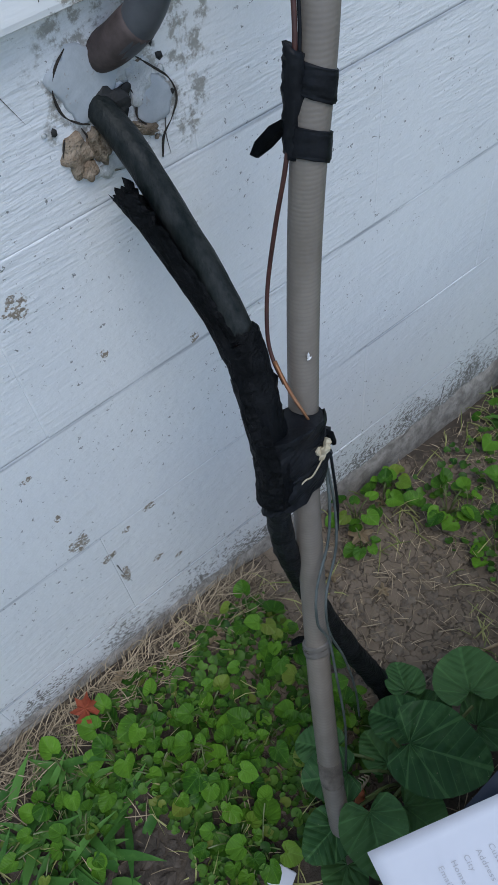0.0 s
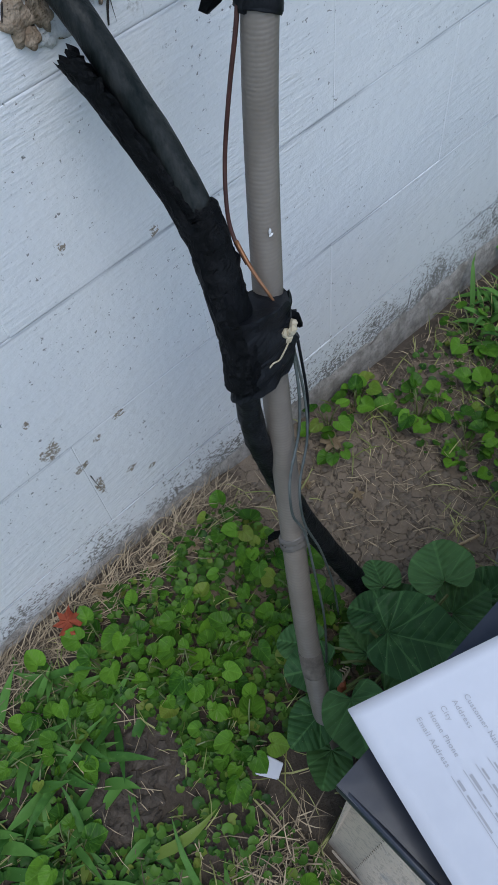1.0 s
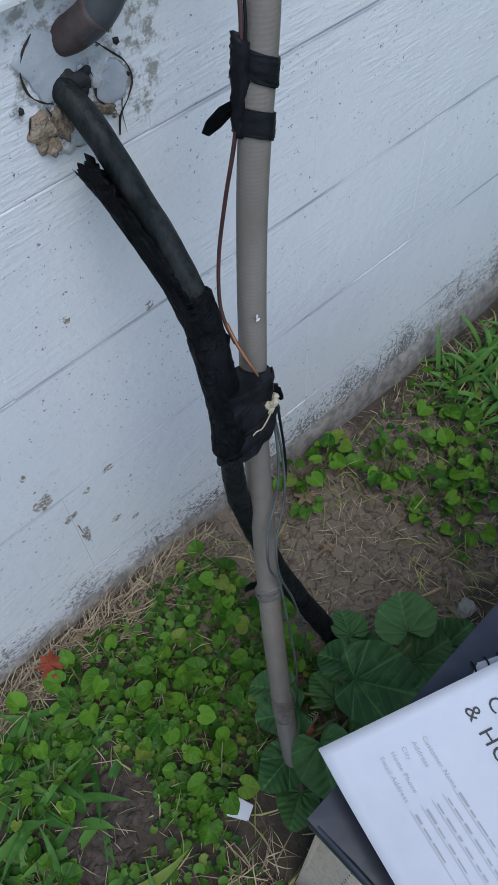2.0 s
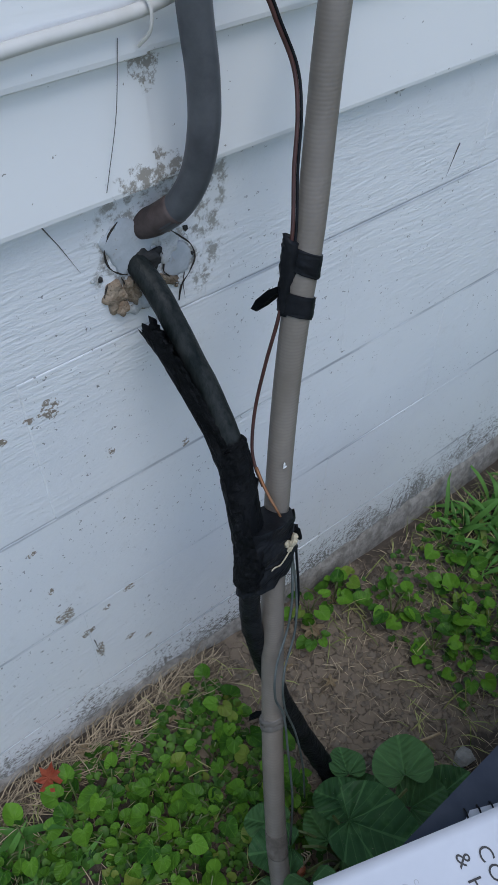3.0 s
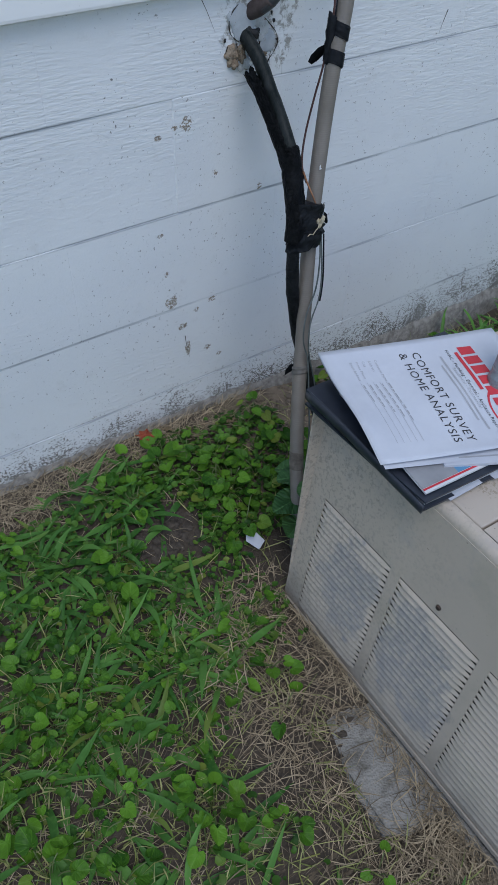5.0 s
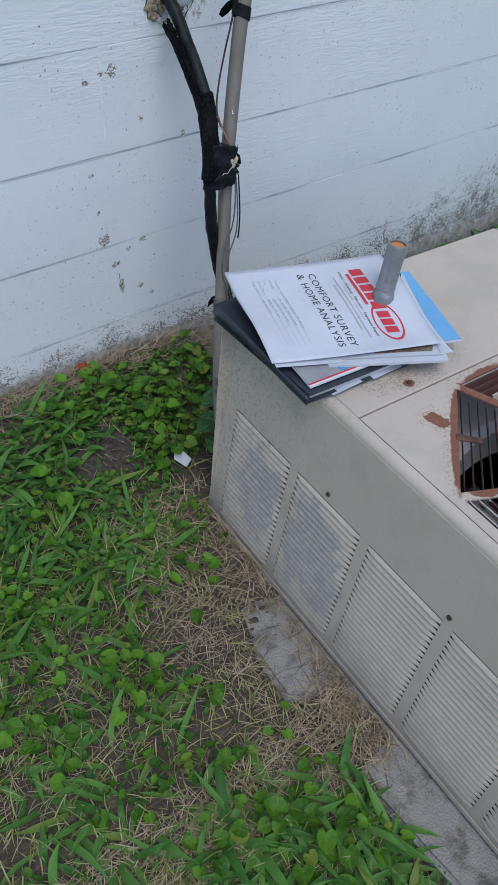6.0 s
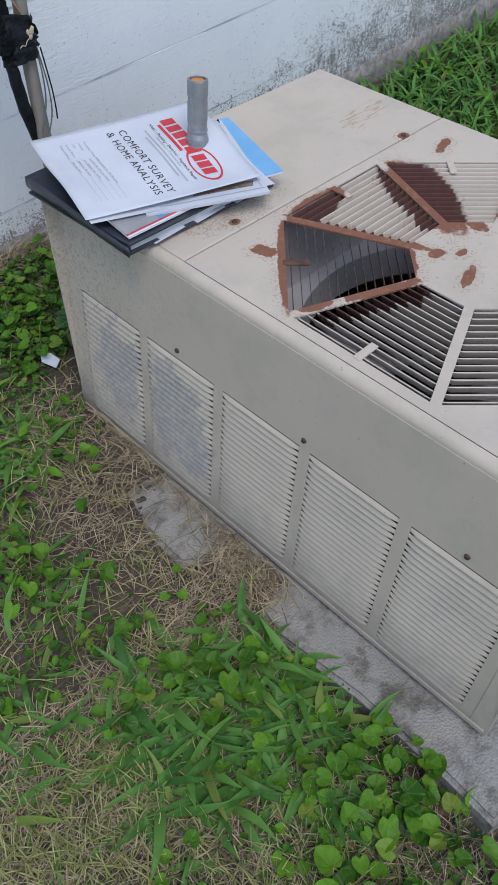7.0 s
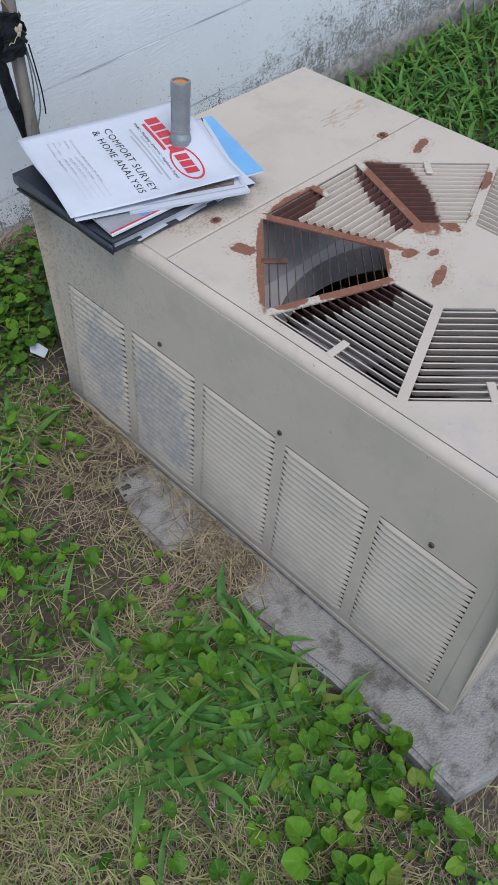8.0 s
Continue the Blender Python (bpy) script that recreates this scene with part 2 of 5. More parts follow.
def soil_ground():
    n = Nodes("soil", 0.95)
    p = n.pos
    x, y, z = n.xyz(p)
    c = n.mix(n.noise(p, 13, 5, 0.65), (0.034, 0.027, 0.020), (0.095, 0.075, 0.056))
    c = n.mix(n.step(n.noise(p, 70, 5, 0.7), 0.5, 0.7, 0.0, 0.5), c, (0.14, 0.112, 0.082))
    dry = n.near(p, (0.98, -0.20, 0), 0.27, (0.7, 1.3, 0.3), 0.4, 9)
    c = n.mix(n.math('MULTIPLY', dry, 0.9), c, n.mix(n.noise(p, 50, 5), (0.125, 0.096, 0.069), (0.29, 0.23, 0.168)))
    crack = n.step(n.voronoi(n.mix(0.06, n.mapped(p, (0, 0, 0), (0, 0, 0), (1, 1, 0.1)), n.noise(p, 22, 4, 0.65, 1)), 40, 'DISTANCE_TO_EDGE'), 0.0, 0.035, 1.0, 0.0)
    c = n.mix(n.math('MULTIPLY', crack, n.math('MULTIPLY', dry, 0.35)), c, (0.035, 0.027, 0.02))
    thatch = n.noise(n.mapped(p, (0, 0, 0), (0, 0, 35), (40, 240, 40)), 1.0, 3, 0.7)
    straw = n.math('MULTIPLY', n.step(thatch, 0.5, 0.62), n.math('MULTIPLY', n.step(y, -0.7, -1.1), n.step(n.noise(p, 4.5, 4), 0.36, 0.54, 0.0, 0.8)))
    c = n.mix(n.math('MULTIPLY', straw, n.math('SUBTRACT', 1.0, dry)), c, (0.25, 0.195, 0.12))
    # far lawn
    far = n.math('MAXIMUM', n.step(y, -1.7, -2.6), n.math('MAXIMUM', n.step(x, 2.9, 3.6), n.step(x, -0.45, -1.0)))
    lawn = n.mix(n.noise(p, 30, 5, 0.7), (0.045, 0.075, 0.02), (0.14, 0.16, 0.06))
    c = n.mix(far, c, lawn)
    n.bump(n.noise(p, 60, 6, 0.7), 0.9, 0.008)
    n.bump(n.math('MULTIPLY', crack, n.math('MULTIPLY', dry, -1.0)), 0.9, 0.006)
    return n.done(c)


def leafy(name, dark, light, rnd='object', rough=0.42, veins=0.0, through_light=0.25):
    n = Nodes(name, rough)
    n.b.inputs["Specular IOR Level"].default_value = 0.14
    r = n.rnd if rnd == 'object' else n.island
    c = n.mix(r, dark, light)
    c = n.mix(n.step(n.noise(n.pos, 45, 4, 0.6), 0.45, 0.75, 0.0, 0.45), c, tuple(1.35 * q for q in light))
    yellow = n.step(n.math('FRACT', n.math('MULTIPLY', r, 7.31)), 0.90, 0.97, 0.0, 0.55)
    c = n.mix(yellow, c, (0.22, 0.24, 0.05))
    c = n.mix(n.step(n.noise(n.pos, 330, 2), 0.72, 0.75, 0.0, 0.7), c, (0.25, 0.24, 0.15))
    if veins:
        x, y, z = n.xyz(n.obj)
        fan = n.math('ARCTAN2', x, n.math('SUBTRACT', y, 0.20))
        rib = n.math('COSINE', n.math('MULTIPLY', fan, 9.0))
        reach = n.math('SUBTRACT', y, n.math('MULTIPLY', n.math('ABSOLUTE', x), 0.6))
        side = n.math('SINE', n.math('MULTIPLY', reach, 46.0))
        vein = n.math('MAXIMUM', n.step(rib, 0.93, 0.99), n.math('MULTIPLY', n.step(side, 0.93, 0.995), 0.5))
        c = n.mix(n.math('MULTIPLY', vein, veins), c, tuple(min(1, 1.7 * q) for q in light))
        n.bump(n.math('ADD', n.math('MULTIPLY', rib, -0.6), n.math('MULTIPLY', side, -0.2)), 0.3 if veins < 0.3 else 0.75, 0.0012 if veins < 0.3 else 0.003)
    n.bump(n.noise(n.pos, 260, 3), 0.2, 0.0008)
    m = n.done(c)
    tr = n.t.nodes.new("ShaderNodeBsdfTranslucent")
    n.put(tr.inputs[0], n.mix(0.5, c, (0.14, 0.22, 0.03)))
    mx = n.t.nodes.new("ShaderNodeMixShader")
    mx.inputs[0].default_value = through_light
    n.t.links.new(n.b.outputs[0], mx.inputs[1])
    n.t.links.new(tr.outputs[0], mx.inputs[2])
    n.t.links.new(mx.outputs[0], n.t.nodes["Material Output"].inputs[0])
    return m


# ---- building helpers ----
def add(name, bm, material, parent=None, label="", smooth=False, at=None):
    """Link a bmesh as one mesh object, under a parent where one is given."""
    me = bpy.data.meshes.new(name)
    bm.normal_update()
    bm.to_mesh(me)
    bm.free()
    return add_mesh(name, me, material, parent, label, smooth, at)


def add_mesh(name, me, material, parent=None, label="", smooth=False, at=None):
    if material is not None and not me.materials:
        me.materials.append(material)
    if smooth:
        me.shade_smooth()
    ob = new(name, me)
    if parent is not None:
        ob.parent = parent
    if at is not None:
        ob.matrix_basis = at
    return tagged(ob, label=label)


def part(name, bm, material, parent, label="", smooth=False, at=None):
    return add(name, bm, material, parent, label, smooth, at)


def empty(name, at=None):
    ob = new(name)
    ob.empty_display_size = 0.05
    if at is not None:
        ob.matrix_basis = at
    return ob


def box(lo, hi, bevel=0.0, seg=2, bm=None):
    bm = bm or bmesh.new()
    m = Matrix.LocRotScale([(a + b) / 2 for a, b in zip(lo, hi)], None, [b - a for a, b in zip(lo, hi)])
    made = bmesh.ops.create_cube(bm, size=1, matrix=m)["verts"]
    if bevel:
        edges = list({e for v in made for e in v.link_edges})
        bmesh.ops.bevel(bm, geom=edges, offset=bevel, segments=seg, affect='EDGES', profile=0.5)
    return bm


def smooth_path(points, n=8):
    """Points of a smooth curve through the given ones."""
    p = [Vector(q) for q in points]
    p = [2 * p[0] - p[1], *p, 2 * p[-1] - p[-2]]
    out = []
    for i in range(1, len(p) - 2):
        a, b, c, d = p[i - 1:i + 3]
        for k in range(n):
            t = k / n
            out.append(0.5 * (2 * b + (c - a) * t + (2 * a - 5 * b + 4 * c - d) * t * t + (3 * b - a - 3 * c + d) * t ** 3))
    return out + [p[-2]]


def tube(points, radius, seg=12, n=8, bm=None, caps=True, rough=0.0, arc=(0, 360), seed=0, ridge=0.0):
    """A tube along a smooth curve. radius: a number or a function of 0..1. arc: the part of the round that is there."""
    bm = bm or bmesh.new()
    path = smooth_path(points, n)
    rings, normal = [], None
    whole = arc[1] - arc[0] >= 360
    steps = seg if whole else seg + 1
    for i, q in enumerate(path):
        d = (path[min(i + 1, len(path) - 1)] - path[max(i - 1, 0)]).normalized()
        if normal is None:
            normal = d.orthogonal().normalized()
            if abs(d.x) < 0.9:
                normal = (Vector((1, 0, 0)) - d * d.x).normalized()
        normal = (normal - d * normal.dot(d)).normalized()
        side = d.cross(normal)
        r0 = radius(i / (len(path) - 1)) if callable(radius) else radius
        if ridge and i % 2:
            r0 *= 1 - ridge
        ring = []
        for k in range(steps):
            a = radians(arc[0] + (arc[1] - arc[0]) * k / seg)
            r = r0
            if rough:
                r *= 1 + rough * noise.noise(Vector((q.x * 60 + 3 * math.cos(a), q.y * 60 + seed, q.z * 60 + 3 * math.sin(a))))
            ring.append(bm.verts.new(q + normal * (r * math.cos(a)) + side * (r * math.sin(a))))
        rings.append(ring)
    for a, b in zip(rings, rings[1:]):
        for k in range(steps if whole else steps - 1):
            j = (k + 1) % steps
            bm.faces.new((a[k], a[j], b[j], b[k]))
    if caps and whole:
        bm.faces.new(rings[0][::-1])
        bm.faces.new(rings[-1])
    return bm


def lump(bm, centre, size, seed=0, rough=0.35, sub=2):
    made = bmesh.ops.create_icosphere(bm, subdivisions=sub, radius=1)["verts"]
    for v in made:
        k = 1 + rough * noise.noise(v.co * 1.7 + Vector((seed * 3.1, seed * 1.7, seed)))
        v.co = Vector([c + a * s * k for c, a, s in zip(centre, v.co, size)])
    return bm


def smoothstep(x, a, b):
    t = min(1, max(0, (x - a) / (b - a)))
    return t * t * (3 - 2 * t)


def ground_z(x, y):
    """Height of the soil: it falls away from the house, and along the wall."""
    yy = max(y, -3.0)
    near_wall = math.exp(min(0, yy) / 0.22)
    h = 0.072 * min(0, yy) + near_wall * (0.03 - 0.06 * smoothstep(x, 0.65, 1.2)) - 0.03 * smoothstep(x, 0.85, 1.5)
    if 0.3 < x < 0.6 and -1.7 < y < -0.6:
        h += 0.016 * math.exp(-((x - 0.44) / 0.06) ** 2) * smoothstep(y, -1.68, -1.56) * (1 - smoothstep(y, -1.0, -0.92))
    if -1.5 < x < 4 and y > -2.6:
        h += 0.012 * noise.noise(Vector((x * 7, y * 7, 0))) + 0.006 * noise.noise(Vector((x * 23, y * 23, 4)))
    return h


# ---- setting: wall, siding, ground ----
M_WALL, M_SIDING = wall_paint(), siding_paint()
COURSE, PITCH, JOINT0 = 0.2025, 0.434, 0.632
wall = add("wall_block", box((-4, 0.004, -0.5), (8, 0.25, 1.0)), M_WALL)
tagged(wall, "white-painted concrete block foundation wall, chipped and grimy near soil", "wall", kind="structure")
bm = box((-PITCH / 2 - 0.0012, -0.0, -0.0006), (PITCH / 2 + 0.0012, 0.03, COURSE + 0.0006), 0.0024, 3)
block_mesh = bpy.data.meshes.new("block")
bm.to_mesh(block_mesh)
bm.free()
for row in range(-2, 5):
    z0 = 0.117 + row * COURSE
    off = JOINT0 + (PITCH / 2 if row % 2 == 0 else 0)
    for k in range(-6, 12):
        dy = random.uniform(-0.0006, 0.0006)
        add_mesh("block", block_mesh, M_WALL, wall, at=pose(off + k * PITCH, dy, z0, 0, random.uniform(-0.15, 0.15), random.uniform(-0.1, 0.1)))

# rough footing that shows as a ragged bare ledge along the soil
bm = bmesh.new()
cols = []
for i in range(240):
    x = -1.0 + i * 0.022
    ring = []
    for j, (yy, zz) in enumerate(((0.0, 0.05), (-0.006, 0.038), (-0.010, 0.0), (-0.012, -0.30))):
        k = noise.noise(Vector((x * 30, j * 2.0, 1.5)))
        ring.append(bm.verts.new((x, yy + (0.003 * k if j else 0.003), zz + 0.014 * k - 0.030 * smoothstep(x, 0.6, 1.3))))
    cols.append(ring)
for a, b in zip(cols, cols[1:]):
    for j in range(3):
        bm.faces.new((a[j], a[j + 1], b[j + 1], b[j]))
tagged(add("footing", bm, plain("footing_concrete", (0.17, 0.155, 0.135), (0.40, 0.375, 0.335), 0.9, 0.0, 55, 0.9, 0.005, specks=(0.09, 0.08, 0.065)), smooth=True), "rough grey concrete footing edge along the soil", "footing", kind="structure")

upper = add("wall_siding", box((-4, 0.03, 0.95), (8, 0.25, 3.2)), M_SIDING)
tagged(upper, "white horizontal lap siding above the block foundation", "siding", kind="structure")


def siding_board(x0, x1, z0, proud):
    """One lap board: thick drip edge below, thin at the top."""
    bm = bmesh.new()
    prof = [(0.03, 0.004), (-0.012 - proud, 0.0), (-0.0155 - proud, 0.002), (-0.016 - proud, 0.006), (-0.003 - proud, 0.122), (0.03, 0.122)]
    rings = [[bm.verts.new((x, y, z0 + z)) for y, z in prof] for x in (x0, x1)]
    for k in range(len(prof)):
        j = (k + 1) % len(prof)
        bm.faces.new((rings[0][k], rings[0][j], rings[1][j], rings[1][k]))
    bm.faces.new(rings[0][::-1])
    bm.faces.new(rings[1])
    bmesh.ops.recalc_face_normals(bm, faces=bm.faces)
    return bm


for i in range(20):
    z0 = 0.8765 + 0.105 * i
    cut = 0.792 if i < 2 else 0.79 + random.choice((-0.9, 0.6, 1.3))
    part("board", siding_board(-4, cut, z0, 0.003), M_SIDING, upper)
    part("board", siding_board(cut - 0.02, 8, z0 + 0.0006, 0.0), M_SIDING, upper)

M_SOIL = soil_ground()
xs = np.unique(np.round(np.concatenate([np.linspace(-60, -1, 14), np.arange(-1, 3.4, 0.022), np.linspace(3.4, 60, 14)]), 4))
ys = np.unique(np.round(np.concatenate([np.linspace(-60, -2.4, 14), np.arange(-2.4, 0.05, 0.022), [0.3]]), 4))
verts = [(x, y, ground_z(x, y)) for y in ys for x in xs]
nx = len(xs)
faces = [(j * nx + i, j * nx + i + 1, (j + 1) * nx + i + 1, (j + 1) * nx + i) for j in range(len(ys) - 1) for i in range(nx - 1)]
me = bpy.data.meshes.new("ground")
me.from_pydata(verts, [], faces)
tagged(add_mesh("ground", me, M_SOIL, smooth=True), "bare brown soil with cracks, straw and weeds", "ground", kind="structure")

# ---- the condensing unit and its pad ----
UNIT = pose(0.567, -0.475, -0.045, 0, 2.6, 0)
unit = empty("air_conditioner", UNIT)
tagged(unit, "beige steel outdoor air conditioner with rusty top grille on concrete pad", "air conditioner")
TOP, W, L, LEAN_DEG = 0.4816, 0.70, 0.995, 3.9
CX, CY, R_OUT, R_IN = 0.3625, -0.625, 0.300, 0.108
loose_spots = [((0.152, -0.372), (0.014, 0.022), 20, 0.5), ((0.175, -0.285), (0.011, 0.009), 0, 0.2), ((0.592, -0.299), (0.013, 0.010), 0, 0.2), ((0.612, -0.372), (0.026, 0.009), 20, 0.6),
              ((0.445, -0.548), (0.032, 0.016), 60, 0.5), ((0.315, -0.628), (0.030, 0.008), 20, 0.6), ((0.330, -0.560), (0.013, 0.010), 0, 0.4), ((0.36, -0.585), (0.012, 0.008), 0, 0.4), ((0.48, -0.565), (0.013, 0.006), 0, 0.4)]
rim_spots = [((0.154, -0.417), (0.122, 0.014), 45, 0.22), ((0.290, -0.440), (0.125, 0.013), 112, 0.18), ((0.290, -0.535), (0.050, 0.014), 45, 0.25), ((0.205, -0.560), (0.060, 0.012), 158, 0.5), ((0.110, -0.515), (0.03, 0.012), 158, 0.4),
              ((0.300, -0.345), (0.075, 0.026), 5, 0.2), ((0.245, -0.380), (0.040, 0.022), 120, 0.3), ((0.452, -0.450), (0.118, 0.046), 64, 0.14), ((0.405, -0.500), (0.03, 0.03), 67, 0.3), ((0.60, -0.525), (0.03, 0.008), 22, 0.5)]
blade_spots = [((0.235, -0.352), (0.075, 0.030), 6, 0.25), ((0.205, -0.375), (0.05, 0.03), 30, 0.25), ((0.468, -0.425), (0.120, 0.055), 62, 0.12), ((0.430, -0.505), (0.045, 0.030), 60, 0.3), ((0.170, -0.560), (0.085, 0.022), 158, 0.5), ((0.230, -0.570), (0.04, 0.04), 0, 0.5)]
M_SIDE, M_DECK = unit_paint("beige_enamel"), unit_paint("beige_enamel_deck", loose_spots + rim_spots, True)
M_BLADES = unit_paint("beige_enamel_blades", rim_spots + blade_spots, True, True)
M_GREY = plain("galvanised_grey", (0.56, 0.56, 0.57), (0.68, 0.68, 0.69), 0.4, 0.2, 12, 0.1)
# near-black, with shade of hollows put into the colour
M_DARK = plain("near_black", (0.012, 0.012, 0.012), (0.03, 0.03, 0.03), 0.8, 0.0, 60, 0.3)
M_CONC = concrete()
M_RUSTY = plain("rusted_steel", (0.06, 0.032, 0.024), (0.20, 0.095, 0.06), 0.8, 0.0, 50, 0.4)
FACE = pose(0, 0, 0, 0, LEAN_DEG, 0)
GROUPS = [(-0.043 - 0.1845 * k, -0.043 - 0.1845 * k - 0.164) for k in range(5)]
LZ0, LZ1 = 0.022, 0.306


T_SHEET = 0.0025
side = part("side_panel", box((0, -L, LZ1), (T_SHEET, 0, TOP - 0.016)), M_SIDE, unit, "beige louvred steel side panel, dusty near the ground", at=FACE)
edges_y = [0.0] + [y for g in GROUPS for y in g] + [-L]
for a, b in zip(edges_y[0::2], edges_y[1::2]):
    part("mullion", box((0, b, LZ0), (T_SHEET, a, LZ1)), M_SIDE, side)
part("bottom_rail", box((0, -L, 0.0), (T_SHEET, 0, LZ0)), M_SIDE, side)
part("bottom_lip", box((-0.004, -L + 0.004, 0.0), (-0.0005, -0.004, 0.010), 0.001), M_SIDE, side)


def louvre_blade(width):
    """A pressed louvre: flush above, standing out below over its slot, with rounded ends."""
    bm = bmesh.new()
    h, out, n = 0.0092, 0.0040, 12
    prof = [(0.0005, 1.0), (-0.25, 0.80), (-0.62, 0.52), (-0.92, 0.28), (-1.0, 0.12), (-0.9, 0.0)]
    rows = []
    for i in range(n + 1):
        s = i / n
        e = min(s, 1 - s) * width / 0.006
        k = math.sqrt(max(0.0, 1 - (1 - min(1, e)) ** 2))
        rows.append([bm.verts.new((px * out * k + 0.0006, -s * width, pz * h * (0.9 + 0.1 * k) + (1 - k) * h * 0.05)) for px, pz in prof])
    for a, b in zip(rows, rows[1:]):
        for j in range(len(prof) - 1):
            bm.faces.new((a[j], b[j], b[j + 1], a[j + 1]))
    bmesh.ops.recalc_face_normals(bm, faces=bm.faces)
    return bm


bm = louvre_blade(0.164)
blade_mesh = bpy.data.meshes.new("louvre")
bm.to_mesh(blade_mesh)
bm.free()
NL = 22
for a, b in GROUPS:
    for k in range(NL):
        ob = add_mesh("louvre", blade_mesh, M_SIDE, side, smooth=True, at=pose(0, a, LZ0 + (LZ1 - LZ0) * (k + 0.1) / NL))

# rounded top edge of the side panel
bm = bmesh.new()
r = 0.016
rings = []
for y in (0.0, -L):
    rings.append([bm.verts.new((0.0325 + r - r * math.cos(a) * 1.0, y, TOP - r + r * math.sin(a))) for a in [radians(90 * k / 6 - 4) for k in range(7)]])
for j in range(6):
    bm.faces.new((rings[0][j], rings[0][j + 1], rings[1][j + 1], rings[1][j]))
ext = bmesh.ops.recalc_face_normals(bm, faces=bm.faces)
part("top_edge", bm, M_SIDE, unit, smooth=True)
# other sides
bm = box((0.004, -0.0025, 0), (W + 0.02, 0.0, TOP - 0.004))
part("back_panel", bm, M_SIDE, unit)
bm = box((0.002, -L, 0.0), (W + 0.024, -L + 0.0025, TOP - 0.012), 0.001)
part("front_panel", bm, M_SIDE, unit)
part("end_panel", box((W + 0.0, -L, 0.0), (W + 0.0025, 0, TOP - 0.002)), M_SIDE, unit)
bm = bmesh.new()
for y0, y1 in ((-L - 0.002, -L + 0.03),):
    box((-0.0012, y0, 0.0), (0.004, y1, TOP - 0.02), 0.001, bm=bm)
part("corner_post", bm, M_SIDE, unit, at=FACE)
part("base_pan", box((0.012, -L + 0.01, -0.012), (W - 0.0, -0.01, 0.004)), M_GREY, unit)
# coil behind the louvres, near-black: the shade in the slots is in its colour
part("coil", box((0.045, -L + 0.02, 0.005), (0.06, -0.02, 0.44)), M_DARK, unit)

# back top panel
part("top_panel", box((0.049, -0.3045, TOP - 0.02), (W + 0.002, 0.001, TOP), 0.003, 3), M_DECK, unit, "beige steel top panel with rust spots")


def oct_pt(radius, deg):
    return Vector((CX + radius * math.cos(radians(deg)), CY + radius * math.sin(radians(deg))))


def sector_corners(k, grow=0.0):
    """Corners of one of the eight openings between the spokes."""
    mid = radians(45 * k)
    u, v = Vector((math.cos(mid), math.sin(mid))), Vector((-math.sin(mid), math.cos(mid)))
    c = Vector((CX, CY))
    gap = 0.008 - grow
    t8 = math.tan(radians(22.5))
    ro, ri = R_OUT - 0.004 + grow, R_IN - grow
    return [c + u * ro - v * (ro * t8 - gap), c + u * ro + v * (ro * t8 - gap), c + u * ri + v * (ri * t8 - gap), c + u * ri - v * (ri * t8 - gap)], u, v


def deck():
    bm = bmesh.new()
    z = TOP

    def loop(pts):
        vs = [bm.verts.new((p[0], p[1], z)) for p in pts]
        return [bm.edges.new((vs[i], vs[(i + 1) % len(vs)])) for i in range(len(vs))]
    edges = loop([(0.049, -0.3085), (W + 0.002, -0.3085), (W + 0.002, -L + 0.004), (0.049, -L + 0.004)])
    for k in range(8):
        edges += loop(sector_corners(k)[0])
    bmesh.ops.triangle_fill(bm, use_beauty=True, edges=edges)
    bmesh.ops.recalc_face_normals(bm, faces=bm.faces)
    for f in bm.faces:
        if f.normal.z < 0:
            f.normal_flip()
    made = bmesh.ops.extrude_face_region(bm, geom=bm.faces[:])["geom"]
    bmesh.ops.translate(bm, vec=(0, 0, -0.003), verts=[g for g in made if isinstance(g, bmesh.types.BMVert)])
    bmesh.ops.recalc_face_normals(bm, faces=bm.faces)
    return bm


grille = part("grille_panel", deck(), M_DECK, unit, "beige top panel with eight louvred fan openings, rusted")
